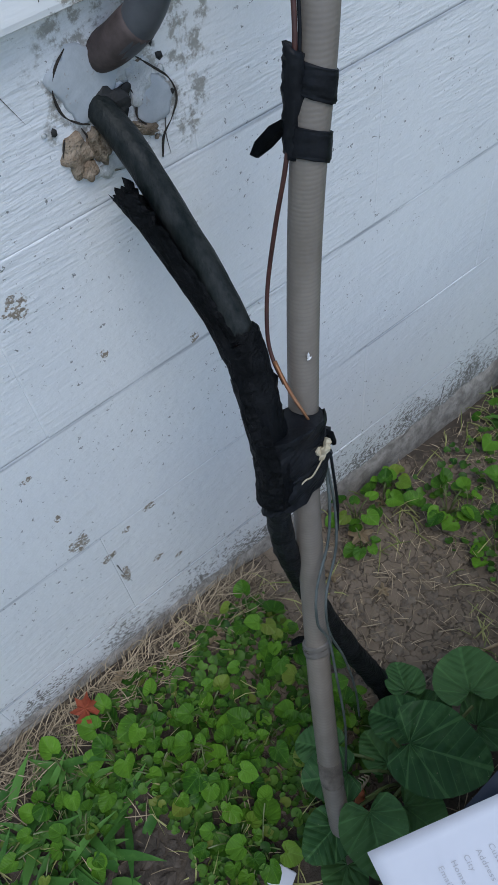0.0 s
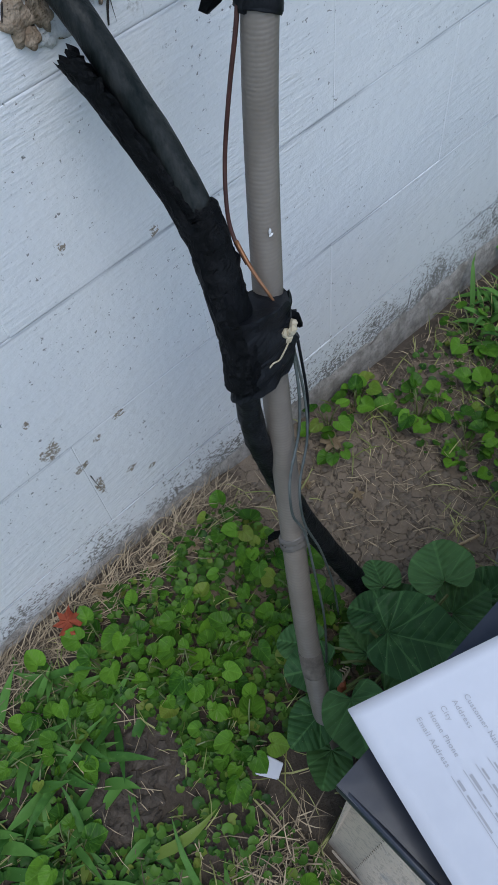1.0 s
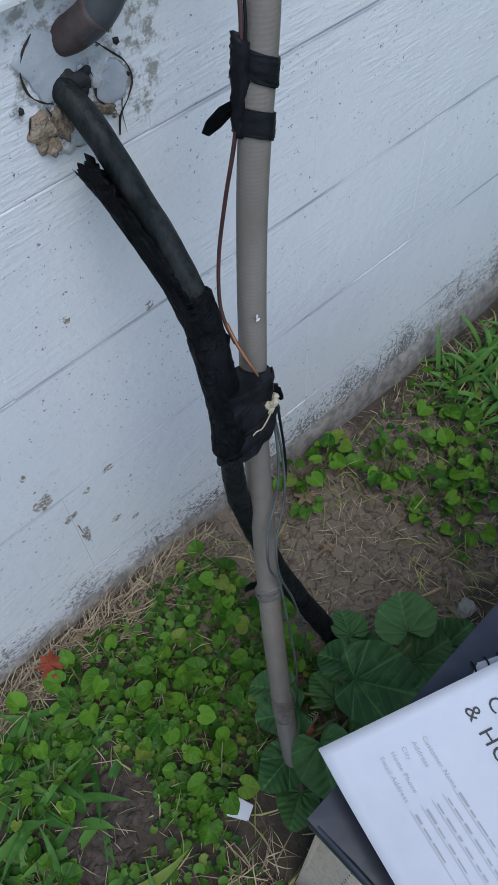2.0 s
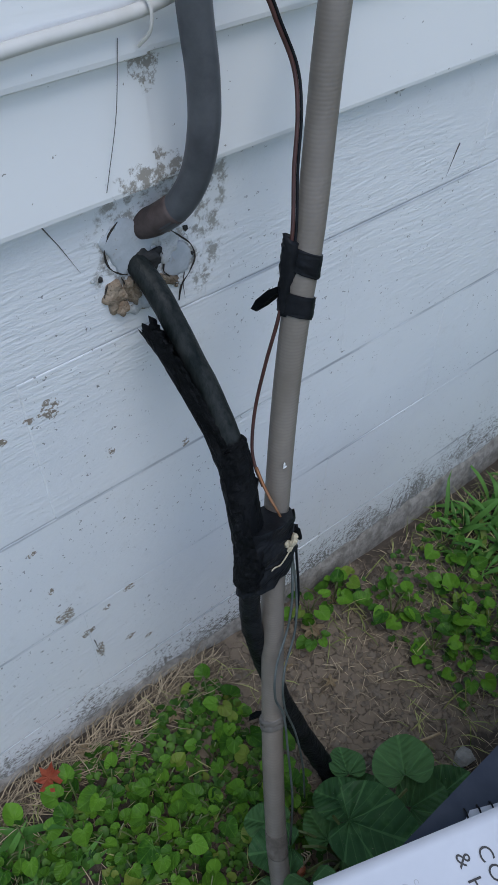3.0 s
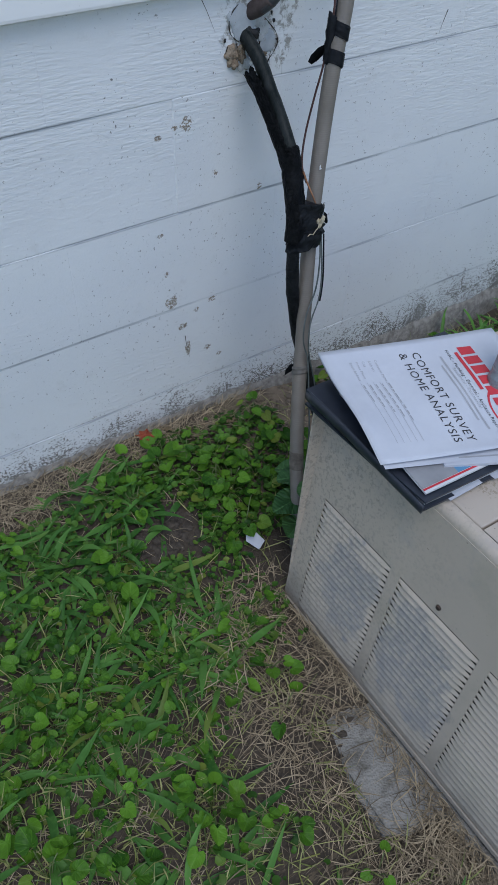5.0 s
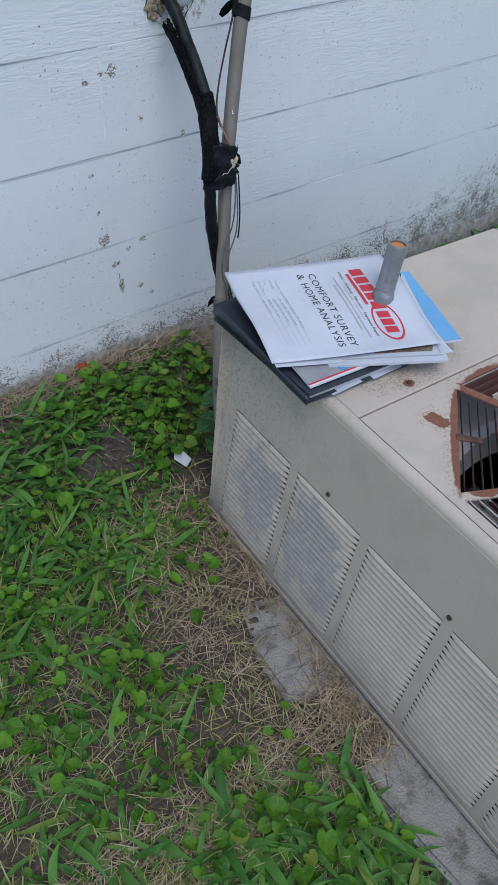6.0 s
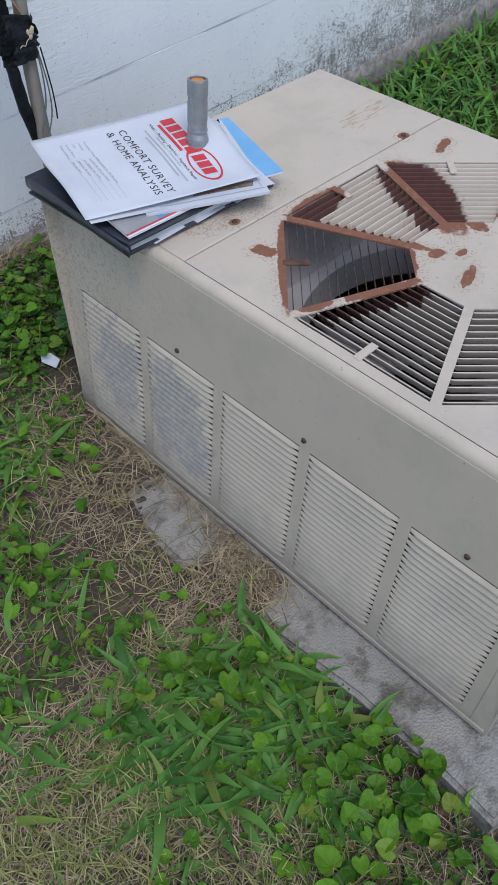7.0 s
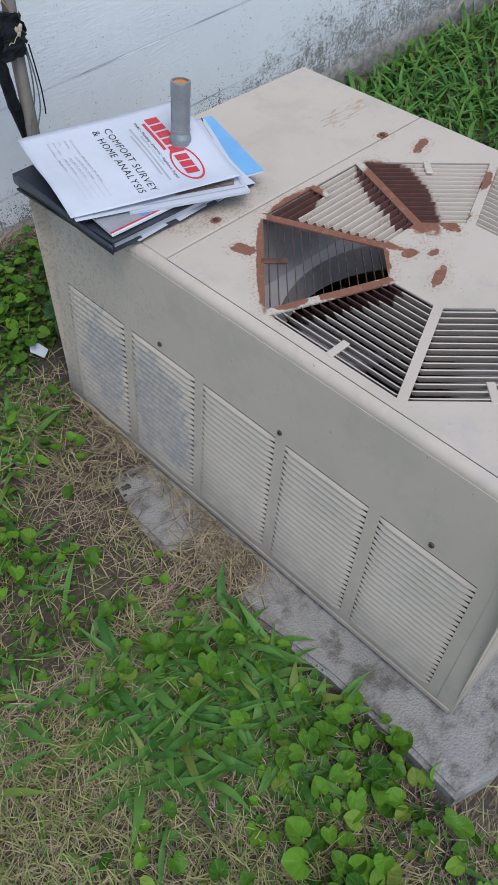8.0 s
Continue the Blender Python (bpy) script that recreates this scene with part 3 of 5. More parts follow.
# folded rims of the grille panel
bm = bmesh.new()
for lo, hi in (((0.049, -0.3105, TOP - 0.018), (W + 0.002, -0.3085, TOP - 0.001)), ((0.049, -L + 0.004, TOP - 0.018), (0.051, -0.3085, TOP - 0.001))):
    box(lo, hi, bm=bm)
part("panel_rim", bm, M_DECK, unit)
NB = 14
for k in range(8):
    pts, u, v = sector_corners(k)
    (o0, o1, i1, i0) = pts
    depth = (o0 - i0).dot(u)
    step = depth / NB
    for j in range(NB):
        f = (j + 0.55) / NB
        a, b = o0.lerp(i0, f), o1.lerp(i1, f)
        half = (b - a).length / 2 + 0.001
        c = (a + b) / 2
        bm = bmesh.new()
        # a folded blade, high on its outer side, sloping down towards the hub
        prof = [(0.0030, 0.0002), (0.0022, 0.0010), (0.0010, 0.0007), (-0.0034, -0.0120), (-0.0030, -0.0128), (-0.0020, -0.0124), (0.0022, -0.0010)]
        if k == 3:
            prof = [(px * 0.45, pz) for px, pz in prof]
        rows = []
        for s in (-1, -0.94, 0.94, 1):
            q = c + v * (half * s)
            kx = 0.55 if abs(s) == 1 else 1.0
            rows.append([bm.verts.new((q.x + u.x * px * kx, q.y + u.y * px * kx, TOP - 0.0015 + pz * kx)) for px, pz in prof])
        for ra, rb in zip(rows, rows[1:]):
            for m_ in range(len(prof)):
                w_ = (m_ + 1) % len(prof)
                bm.faces.new((ra[m_], ra[w_], rb[w_], rb[m_]))
        bmesh.ops.recalc_face_normals(bm, faces=bm.faces)
        part("grille_blade", bm, M_RUSTY if k == 3 else M_BLADES, grille)
    # short bridge that ties the outer blades together
    c = (o0 + o1) / 2
    bm = box((-0.036, -0.006, -0.0022), (0.004, 0.006, 0.0016), 0.0008, 1)
    bmesh.ops.transform(bm, matrix=Matrix.Translation((c.x, c.y, TOP)) @ Matrix.Rotation(math.atan2(u.y, u.x), 4, 'Z'), verts=bm.verts)
    part("bridge", bm, M_RUSTY if k == 3 else M_DECK, grille)

# fan shroud with its round mouth, deep below the grille
bm = bmesh.new()
RM, ZS = 0.272, TOP - 0.15
n = 64
ring = [bm.verts.new((CX + RM * math.cos(2 * math.pi * i / n), CY + RM * math.sin(2 * math.pi * i / n), ZS)) for i in range(n)]
lowr = [bm.verts.new((CX + RM * 0.985 * math.cos(2 * math.pi * i / n), CY + RM * 0.985 * math.sin(2 * math.pi * i / n), ZS - 0.06)) for i in range(n)]
for i in range(n):
    bm.faces.new((ring[i], ring[(i + 1) % n], lowr[(i + 1) % n], lowr[i]))
edges = [bm.edges.get((ring[i], ring[(i + 1) % n])) for i in range(n)]
oc = [bm.verts.new((x, y, ZS)) for x, y in ((0.03, -0.31), (W - 0.005, -0.31), (W - 0.005, -L + 0.01), (0.03, -L + 0.01))]
edges += [bm.edges.new((oc[i], oc[(i + 1) % 4])) for i in range(4)]
bmesh.ops.triangle_fill(bm, use_beauty=True, edges=edges)
part("fan_shroud", bm, M_GREY, unit)
part("inner_wall", box((0.045, -0.330, ZS), (W - 0.005, -0.326, TOP - 0.006)), M_GREY, unit)
# added near-black sheet over the base pan, stands in for shade inside
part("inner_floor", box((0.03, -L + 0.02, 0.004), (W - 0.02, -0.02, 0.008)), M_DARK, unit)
fan = empty("fan", pose(CX, CY, ZS - 0.035, 0, 0, 20))
fan.parent = unit
bm = bmesh.new()
bmesh.ops.create_cone(bm, cap_ends=True, segments=24, radius1=0.05, radius2=0.045, depth=0.05)
part("hub", bm, M_DARK, fan)
for k in range(3):
    bm = bmesh.new()
    rows = []
    for i in range(9):
        rr = 0.045 + 0.21 * i / 8
        hw = radians(20 + 16 * i / 8)
        rows.append([bm.verts.new((rr * math.cos(hw * s), rr * math.sin(hw * s), 0.035 * s * (1 - 0.4 * i / 8))) for s in (-1, -0.5, 0, 0.5, 1)])
    for ra, rb in zip(rows, rows[1:]):
        for j in range(4):
            bm.faces.new((ra[j], rb[j], rb[j + 1], ra[j + 1]))
    bmesh.ops.solidify(bm, geom=bm.faces[:], thickness=0.0015)
    part("fan_blade", bm, M_GREY, fan, smooth=True, at=pose(0, 0, 0, 0, 0, 120 * k))


def screw_at(m, material, parent):
    bm = bmesh.new()
    bmesh.ops.create_cone(bm, cap_ends=True, segments=10, radius1=0.0052, radius2=0.0036, depth=0.004)
    part("screw", bm, material, parent, at=m)


M_SCREW = plain("screw_rust", (0.055, 0.042, 0.035), (0.12, 0.08, 0.06), 0.7, 0.4, 90, 0.3)
for y in (-0.305, -0.583, -0.866):
    screw_at(pose(-0.001, y, 0.322, 0, -90, 0), M_SCREW, side)
for x, y in ((0.175, -0.285), (0.592, -0.299)):
    screw_at(pose(x, y, TOP + 0.001), M_SCREW, unit)

# concrete pad with a broken outer edge
bm = bmesh.new()
outline = [(-0.09, -0.24), (-0.115, -0.33), (-0.12, -0.44), (-0.085, -0.462), (-0.02, -0.47), (-0.02, -0.59), (-0.085, -0.60), (-0.10, -0.66), (-0.085, -0.82), (-0.088, -0.98), (-0.095, -1.075), (-0.02, -1.10),
           (0.06, -1.088), (0.80, -1.09), (0.80, 0.03), (0.02, 0.03), (0.0, -0.23)]
vs = [bm.verts.new((x, y, -0.010)) for x, y in outline]
f = bm.faces.new(vs)
if f.normal.z < 0:
    f.normal_flip()
bmesh.ops.recalc_face_normals(bm, faces=bm.faces)
made = bmesh.ops.extrude_face_region(bm, geom=[f])["geom"]
bmesh.ops.translate(bm, vec=(0, 0, -0.12), verts=[g for g in made if isinstance(g, bmesh.types.BMVert)])
bmesh.ops.recalc_face_normals(bm, faces=bm.faces)
top_edges = [e for e in bm.edges if all(v.co.z > -0.02 for v in e.verts)]
bmesh.ops.bevel(bm, geom=top_edges, offset=0.008, segments=3, affect='EDGES')
pad = add("concrete_pad", bm, M_CONC, at=UNIT)
tagged(pad, "weathered grey concrete pad with exposed pebbles and broken edge", "concrete pad")

# ---- pipes and cables at the wall ----
n = Nodes("taupe_conduit", 0.5)
hoop = n.math('SINE', n.math('MULTIPLY', n.xyz(n.pos)[2], 1900.0))
n.bump(hoop, 0.10, 0.0005)
M_PIPE = n.done(n.mix(n.step(n.noise(n.pos, 30, 5, 0.65), 0.35, 0.7), (0.165, 0.145, 0.122), n.mix(n.step(hoop, -1.0, 0.2), (0.18, 0.16, 0.136), (0.20, 0.178, 0.152))))
M_CONDUIT = plain("dark_grey_conduit", (0.055, 0.058, 0.066), (0.115, 0.12, 0.13), 0.42, 0.0, 20, 0.15, gloss=0.35)
M_BLACK = plain("black_foam", (0.006, 0.007, 0.008), (0.022, 0.024, 0.027), 0.5, 0.0, 45, 0.9, 0.004, gloss=0.12)
M_TAPE = plain("black_tape", (0.006, 0.007, 0.009), (0.016, 0.018, 0.022), 0.45, 0.0, 60, 0.5, 0.0015, gloss=0.14)
M_TARN = plain("tarnished_tube", (0.006, 0.010, 0.010), (0.040, 0.043, 0.042), 0.45, 0.1, 90, 0.7, 0.0015, (1, 1, 0.2), gloss=0.14)

liquid = empty("flexible_conduit")
tagged(liquid, "taupe grey flexible conduit standing against the wall, black tape wraps", "conduit")
PIPE = [(1.03, -0.035, 1.5), (0.977, -0.044, 1.184), (0.919, -0.084, 1.002), (0.903, -0.096, 0.931), (0.877, -0.118, 0.849), (0.854, -0.131, 0.772), (0.838, -0.141, 0.690), (0.815, -0.162, 0.600),
        (0.790, -0.188, 0.495), (0.760, -0.229, 0.342), (0.724, -0.277, 0.235), (0.686, -0.334, 0.136), (0.658, -0.384, 0.063), (0.640, -0.415, -0.05)]
part("pipe", tube(PIPE, 0.0134, 20, 16, ridge=0.005), M_PIPE, liquid, smooth=True)

dark = empty("wall_conduit")
tagged(dark, "dark grey conduit curving down into the plaster patch", "conduit")
part("pipe", tube([(0.806, -0.052, 1.6), (0.810, -0.052, 1.10), (0.817, -0.054, 0.970), (0.815, -0.053, 0.923), (0.811, -0.043, 0.886), (0.801, -0.029, 0.858), (0.789, -0.009, 0.840), (0.778, 0.02, 0.826)], 0.0132, 20, 10), M_CONDUIT, dark, smooth=True)
part("rusty_sleeve", tube([(0.801, -0.029, 0.858), (0.789, -0.009, 0.840), (0.780, 0.014, 0.828)], 0.0137, 20, 6), plain("brown_stain", (0.045, 0.032, 0.03), (0.10, 0.075, 0.07), 0.7, 0, 60, 0.4), dark, "brown-stained conduit end", smooth=True)

lineset = empty("refrigerant_line")
tagged(lineset, "black insulated refrigerant line with torn foam sleeve leaving the wall", "refrigerant line")
LINE = [(0.770, 0.034, 0.812), (0.772, -0.004, 0.797), (0.774, -0.038, 0.774), (0.777, -0.065, 0.740), (0.782, -0.098, 0.694), (0.779, -0.135, 0.648), (0.766, -0.162, 0.607), (0.755, -0.184, 0.563), (0.749, -0.195, 0.510)]
part("tube", tube(LINE, 0.0116, 16, 10, rough=0.05), M_TARN, lineset, smooth=True)


def torn_sleeve(points, radius, arc, seed, rag=0.5, seg=22, n=16, wrinkle=0.10):
    """A split foam sleeve: part of a round, its long edges and its top torn, its skin creased along its length."""
    path = smooth_path(points, n)
    bm = bmesh.new()
    rows = []
    for i, q in enumerate(path):
        d = (path[min(i + 1, len(path) - 1)] - path[max(i - 1, 0)]).normalized()
        a = (Vector((1, 0, 0)) - d * d.x).normalized()
        b = d.cross(a)
        f = i / (len(path) - 1)
        r0 = radius(f)
        lo = arc[0] + 26 * rag * noise.noise(Vector((i * 0.37, seed, 0))) + 14 * rag * noise.noise(Vector((i * 1.3, seed, 5)))
        hi = arc[1] + 26 * rag * noise.noise(Vector((i * 0.33, seed, 9))) + 14 * rag * noise.noise(Vector((i * 1.1, seed, 3)))
        row = []
        for k in range(seg + 1):
            t = radians(lo + (hi - lo) * k / seg)
            w = wrinkle * noise.noise(Vector((2.6 * math.cos(t) + seed, 2.6 * math.sin(t), i * 0.16))) + 0.5 * wrinkle * noise.noise(Vector((9 * math.cos(t), 9 * math.sin(t) + seed, i * 0.30)))
            edge = min(k, seg - k) / seg
            flare = 0.22 * max(0, 0.12 - edge) / 0.12 * (0.5 + noise.noise(Vector((i * 0.5, seed, k * 0.1))))
            slip = (0.010 * noise.noise(Vector((k * 0.45, seed, 1))) + 0.006 * noise.noise(Vector((k * 1.7, seed, 2)))) * max(0, 1 - 6 * f)
            row.append(bm.verts.new(q + (a * math.cos(t) + b * math.sin(t)) * (r0 * (1 + w + flare)) + d * slip))
        rows.append(row)
    for p0, p1 in zip(rows, rows[1:]):
        for k in range(seg):
            bm.faces.new((p0[k], p0[k + 1], p1[k + 1], p1[k]))
    bmesh.ops.solidify(bm, geom=bm.faces[:], thickness=0.0016)
    return bm


SLEEVE = [(0.757, -0.042, 0.762), (0.766, -0.061, 0.735), (0.777, -0.097, 0.678), (0.777, -0.134, 0.637), (0.768, -0.162, 0.604), (0.757, -0.189, 0.572), (0.747, -0.199, 0.530)]
part("sleeve", torn_sleeve(SLEEVE, lambda f: 0.0150 + 0.0025 * f, (110, 305), 4), M_BLACK, lineset, "torn black foam insulation sleeve")
part("sleeve_scrap", torn_sleeve([(0.7795, -0.128, 0.657), LINE[5], LINE[6], LINE[7]], lambda f: 0.0142 + 0.004 * f, (-60, 150), 11, 0.9), M_BLACK, lineset)
part("tape", torn_sleeve([(0.774, -0.146, 0.628), (0.765, -0.168, 0.600), (0.757, -0.186, 0.570), (0.751, -0.195, 0.545), (0.748, -0.199, 0.522)], lambda f: 0.0172 - 0.003 * f, (0, 358), 17, 0.2, 30, 10, 0.15), M_TAPE, lineset, "wrinkled black tape and foam")
part("lower_tube", tube([(0.747, -0.198, 0.53), (0.750, -0.2, 0.44), (0.768, -0.205, 0.33), (0.792, -0.228, 0.2), (0.815, -0.262, 0.1), (0.832, -0.287, 0.03), (0.842, -0.302, -0.06)], lambda s: 0.011 + 0.005 * s, 14, 8, rough=0.15), M_BLACK, lineset, smooth=True)
M_REDWIRE = plain("brown_wire", (0.045, 0.018, 0.016), (0.085, 0.032, 0.025), 0.5, 0.0, 60, 0.1)
M_COPPER = plain("bare_copper", (0.28, 0.13, 0.06), (0.36, 0.19, 0.10), 0.45, 0.4, 60, 0.2)
M_GREYTAPE = plain("grey_tape", (0.12, 0.112, 0.10), (0.17, 0.16, 0.145), 0.5, 0.0, 40, 0.2)
M_GREENWIRE = plain("weathered_wire", (0.05, 0.065, 0.062), (0.13, 0.15, 0.145), 0.5, 0.0, 40, 0.2)
M_CREAM = plain("cream_foam", (0.42, 0.36, 0.24), (0.62, 0.56, 0.42), 0.9, 0.0, 80, 0.6, 0.002)
M_CABLE = plain("white_cable", (0.58, 0.56, 0.52), (0.68, 0.67, 0.64), 0.4, 0.0, 20, 0.1)


def along(points, s0, s1, count=4):
    """Points of a smooth curve between two heights, from above down."""
    path = smooth_path(points, 16)
    pick = [q for q in path if s1 <= q.z <= s0]
    return [pick[round(i * (len(pick) - 1) / (count - 1))] for i in range(count)]


def wrap(name, points, radius, material, parent, label="", rough=0.10, seed=0, turns=3):
    """Tape wound round a pipe: a few overlapping turns with uneven edges."""
    path = smooth_path(points, 6)
    bm = bmesh.new()
    rings = []
    for i, q in enumerate(path):
        d = (path[min(i + 1, len(path) - 1)] - path[max(i - 1, 0)]).normalized()
        a = (Vector((1, 0, 0)) - d * d.x).normalized()
        b = d.cross(a)
        ring = []
        for k in range(18):
            t = 2 * math.pi * k / 18
            spiral = ((i / len(path)) * turns + k / 18) % 1.0
            r = radius * (1 + 0.05 * spiral + rough * noise.noise(Vector((3 * math.cos(t) + seed, 3 * math.sin(t), i * 0.7))))
            slip = 0.0035 * math.sin(t + seed) + 0.0015 * noise.noise(Vector((5 * math.cos(t), 5 * math.sin(t), seed + i)))
            ring.append(bm.verts.new(q + a * r * math.cos(t) + b * r * math.sin(t) + d * slip))
        rings.append(ring)
    for p0, p1 in zip(rings, rings[1:]):
        for k in range(18):
            j = (k + 1) % 18
            bm.faces.new((p0[k], p0[j], p1[j], p1[k]))
    bm.faces.new(rings[0][::-1])
    bm.faces.new(rings[-1])
    return part(name, bm, material, parent, label, smooth=True)


def flag(points, widths, thick, material, parent, name="tape_end"):
    """A loose, folded end of tape."""
    bm = bmesh.new()
    rows = []
    for (p, w) in zip(points, widths):
        p, w = Vector(p), Vector(w)
        rows.append([bm.verts.new(p - w), bm.verts.new(p + Vector((0, -thick, 0))), bm.verts.new(p + w)])
    for a, b in zip(rows, rows[1:]):
        for j in range(2):
            bm.faces.new((a[j], a[j + 1], b[j + 1], b[j]))
    bmesh.ops.solidify(bm, geom=bm.faces[:], thickness=0.0012)
    part(name, bm, material, parent)


wrap("tape", along(PIPE, 0.835, 0.812), 0.0149, M_TAPE, liquid, "black electrical tape", rough=0.05, seed=1, turns=1)
wrap("tape", along(PIPE, 0.801, 0.775), 0.0152, M_TAPE, liquid, "black electrical tape", rough=0.05, seed=2, turns=1)
wrap("tape", [(0.858, -0.116, 0.848), (0.855, -0.118, 0.832), (0.851, -0.121, 0.805), (0.846, -0.125, 0.780)], 0.0072, M_TAPE, liquid, rough=0.35, seed=7)
FW = Vector((-0.75, 0.27, 0.59))
flag([(0.850, -0.122, 0.806), (0.843, -0.113, 0.797), (0.836, -0.105, 0.785), (0.831, -0.100, 0.776)], [FW * 0.005, FW * 0.0075, FW * 0.0075, FW * 0.004], 0.002, M_TAPE, liquid)


def oval_wrap(name, top, foot, long_axis, radii, material, parent, label="", rows=22, seg=40, seed=0):
    """Ragged tape round two pipes at once: an oval band with creases and torn edges."""
    bm = bmesh.new()
    top, foot = Vector(top), Vector(foot)
    d = (foot - top).normalized()
    a = Vector(long_axis)
    a = (a - d * a.dot(d)).normalized()
    b = d.cross(a)
    rings = []
    for i in range(rows + 1):
        f = i / rows
        ring = []
        for k in range(seg):
            t = 2 * math.pi * k / seg
            crease = 0.05 * math.sin(2 * math.pi * (2.6 * f + 0.8 * k / seg)) + 0.09 * noise.noise(Vector((2.2 * math.cos(t) + seed, 2.2 * math.sin(t), 5 * f))) + 0.05 * noise.noise(Vector((7 * math.cos(t) + seed, 7 * math.sin(t), 14 * f)))
            torn = (0.008 * (0.5 - f) * 2 * noise.noise(Vector((3 * math.cos(t), 3 * math.sin(t), seed + 9))) + 0.007 * math.cos(t) * (0.5 - f))
            pinch = 1 - 0.16 * math.cos(2 * t + math.pi) * 0.5
            ring.append(bm.verts.new(top.lerp(foot, f) + a * (radii[0] * (1 + crease) * math.cos(t)) + b * (radii[1] * (1 + crease) * pinch * math.sin(t)) + d * torn))
        rings.append(ring)
    for p0, p1 in zip(rings, rings[1:]):
        for k in range(seg):
            j = (k + 1) % seg
            bm.faces.new((p0[k], p0[j], p1[j], p1[k]))
    bm.faces.new(rings[0][::-1])
    bm.faces.new(rings[-1])
    return part(name, bm, material, parent, label)


oval_wrap("tape", (0.783, -0.180, 0.582), (0.771, -0.195, 0.510), (1, 0.2, 0.1), (0.0375, 0.0210), M_TAPE, liquid, "ragged black tape binding the conduit to the line", seed=3)
oval_wrap("tape", (0.784, -0.182, 0.560), (0.777, -0.190, 0.530), (1, 0.2, 0.3), (0.0390, 0.0222), M_TAPE, liquid, rows=8, seed=6)
flag([(0.808, -0.196, 0.562), (0.812, -0.200, 0.556), (0.814, -0.202, 0.548)], [(0.001, 0, 0.006), (0.002, 0, 0.007), (0.002, 0, 0.002)], 0.002, M_TAPE, liquid)
flag([(0.808, -0.168, 0.583), (0.812, -0.166, 0.592), (0.813, -0.164, 0.600)], [(0.007, -0.007, 0), (0.005, -0.005, 0), (0.001, -0.001, 0)], 0.002, M_TAPE, liquid)
bm = bmesh.new()
lump(bm, (0.8155, -0.1690, 0.634), (0.0016, 0.0012, 0.0034), 2, 0.5, 1)
lump(bm, (0.8165, -0.1692, 0.6305), (0.0026, 0.0012, 0.0012), 4, 0.5, 1)
part("paint_fleck", bm, plain("white_fleck", (0.7, 0.7, 0.7), (0.8, 0.8, 0.8)), liquid, "white paint fleck")
wrap("grey_band", along(PIPE, 0.294, 0.274), 0.0152, M_GREYTAPE, liquid, "dull grey tape band", seed=4)
flag([(0.738, -0.238, 0.284), (0.731, -0.231, 0.276), (0.725, -0.225, 0.264)], [(0.001, 0, 0.008), (0.002, 0, 0.010), (0.003, 0, 0.007)], 0.003, M_TAPE, liquid)
bm = bmesh.new()
for k in range(6):
    lump(bm, (0.799 + random.uniform(-0.005, 0.005), -0.205 + random.uniform(-0.003, 0.003), 0.552 + random.uniform(-0.008, 0.008)), (0.005, 0.004, 0.006), k, 0.6, 1)
part("foam_scrap", bm, M_CREAM, liquid, "scrap of cream foam stuck in the tape")
bm = tube([(0.764, -0.208, 0.533), (0.772, -0.210, 0.541), (0.779, -0.210, 0.539), (0.784, -0.211, 0.546), (0.793, -0.208, 0.549)], 0.0008, 5, 5)
part("foam_thread", bm, M_CREAM, liquid)
# dirt ring low on the conduit
wrap("dirt_band", along(PIPE, 0.158, 0.122), 0.01355, plain("dried_dirt", (0.10, 0.085, 0.07), (0.21, 0.185, 0.155), 0.9, 0, 60, 0.4), liquid, "dried dirt stain", rough=0.02, seed=6)

wire = empty("thermostat_wire")
tagged(wire, "thin brown control wire running down the conduit, frayed copper end", "wire")
WIRE = [(0.935, -0.03, 1.5), (0.862, -0.05, 1.2), (0.857, -0.060, 1.060), (0.872, -0.068, 1.010), (0.886, -0.078, 0.970), (0.881, -0.091, 0.938), (0.870, -0.102, 0.900), (0.859, -0.116, 0.856), (0.852, -0.119, 0.820), (0.840, -0.124, 0.778),
        (0.829, -0.121, 0.728), (0.817, -0.121, 0.676), (0.805, -0.131, 0.639), (0.800, -0.142, 0.620), (0.796, -0.160, 0.607)]
part("wire", tube(WIRE, 0.0018, 8, 8), M_REDWIRE, wire, smooth=True)
part("wire", tube([(p[0] + 0.0028, p[1] - 0.0015, p[2]) for p in WIRE[:9]], 0.0014, 6, 8), M_TAPE, wire, smooth=True)
part("copper_end", tube([(0.800, -0.144, 0.619), (0.796, -0.164, 0.606), (0.797, -0.180, 0.590), (0.800, -0.186, 0.577)], lambda s: 0.0019 - 0.0008 * s, 7, 5, rough=0.3), M_COPPER, wire, "bare copper strand", smooth=True)

low = empty("low_voltage_wires")
tagged(low, "thin weathered wires twisted down the foot of the conduit", "wire")
part("wire", tube([(0.801, -0.215, 0.56), (0.793, -0.232, 0.50), (0.778, -0.246, 0.455), (0.748, -0.262, 0.415), (0.735, -0.277, 0.375), (0.742, -0.286, 0.335), (0.735, -0.305, 0.28), (0.722, -0.335, 0.19), (0.70, -0.36, 0.10), (0.70, -0.36, 0.0)], 0.0015, 7, 6), M_GREENWIRE, low, smooth=True, at=Matrix.Translation((0.006, 0.021, -0.02)))
part("wire", tube([(0.803, -0.213, 0.555), (0.799, -0.232, 0.49), (0.785, -0.250, 0.44), (0.755, -0.268, 0.40), (0.745, -0.283, 0.35), (0.755, -0.297, 0.28), (0.762, -0.31, 0.19), (0.765, -0.32, 0.08)], 0.0014, 7, 6), M_GREENWIRE, low, smooth=True, at=Matrix.Translation((0.006, 0.021, -0.02)))
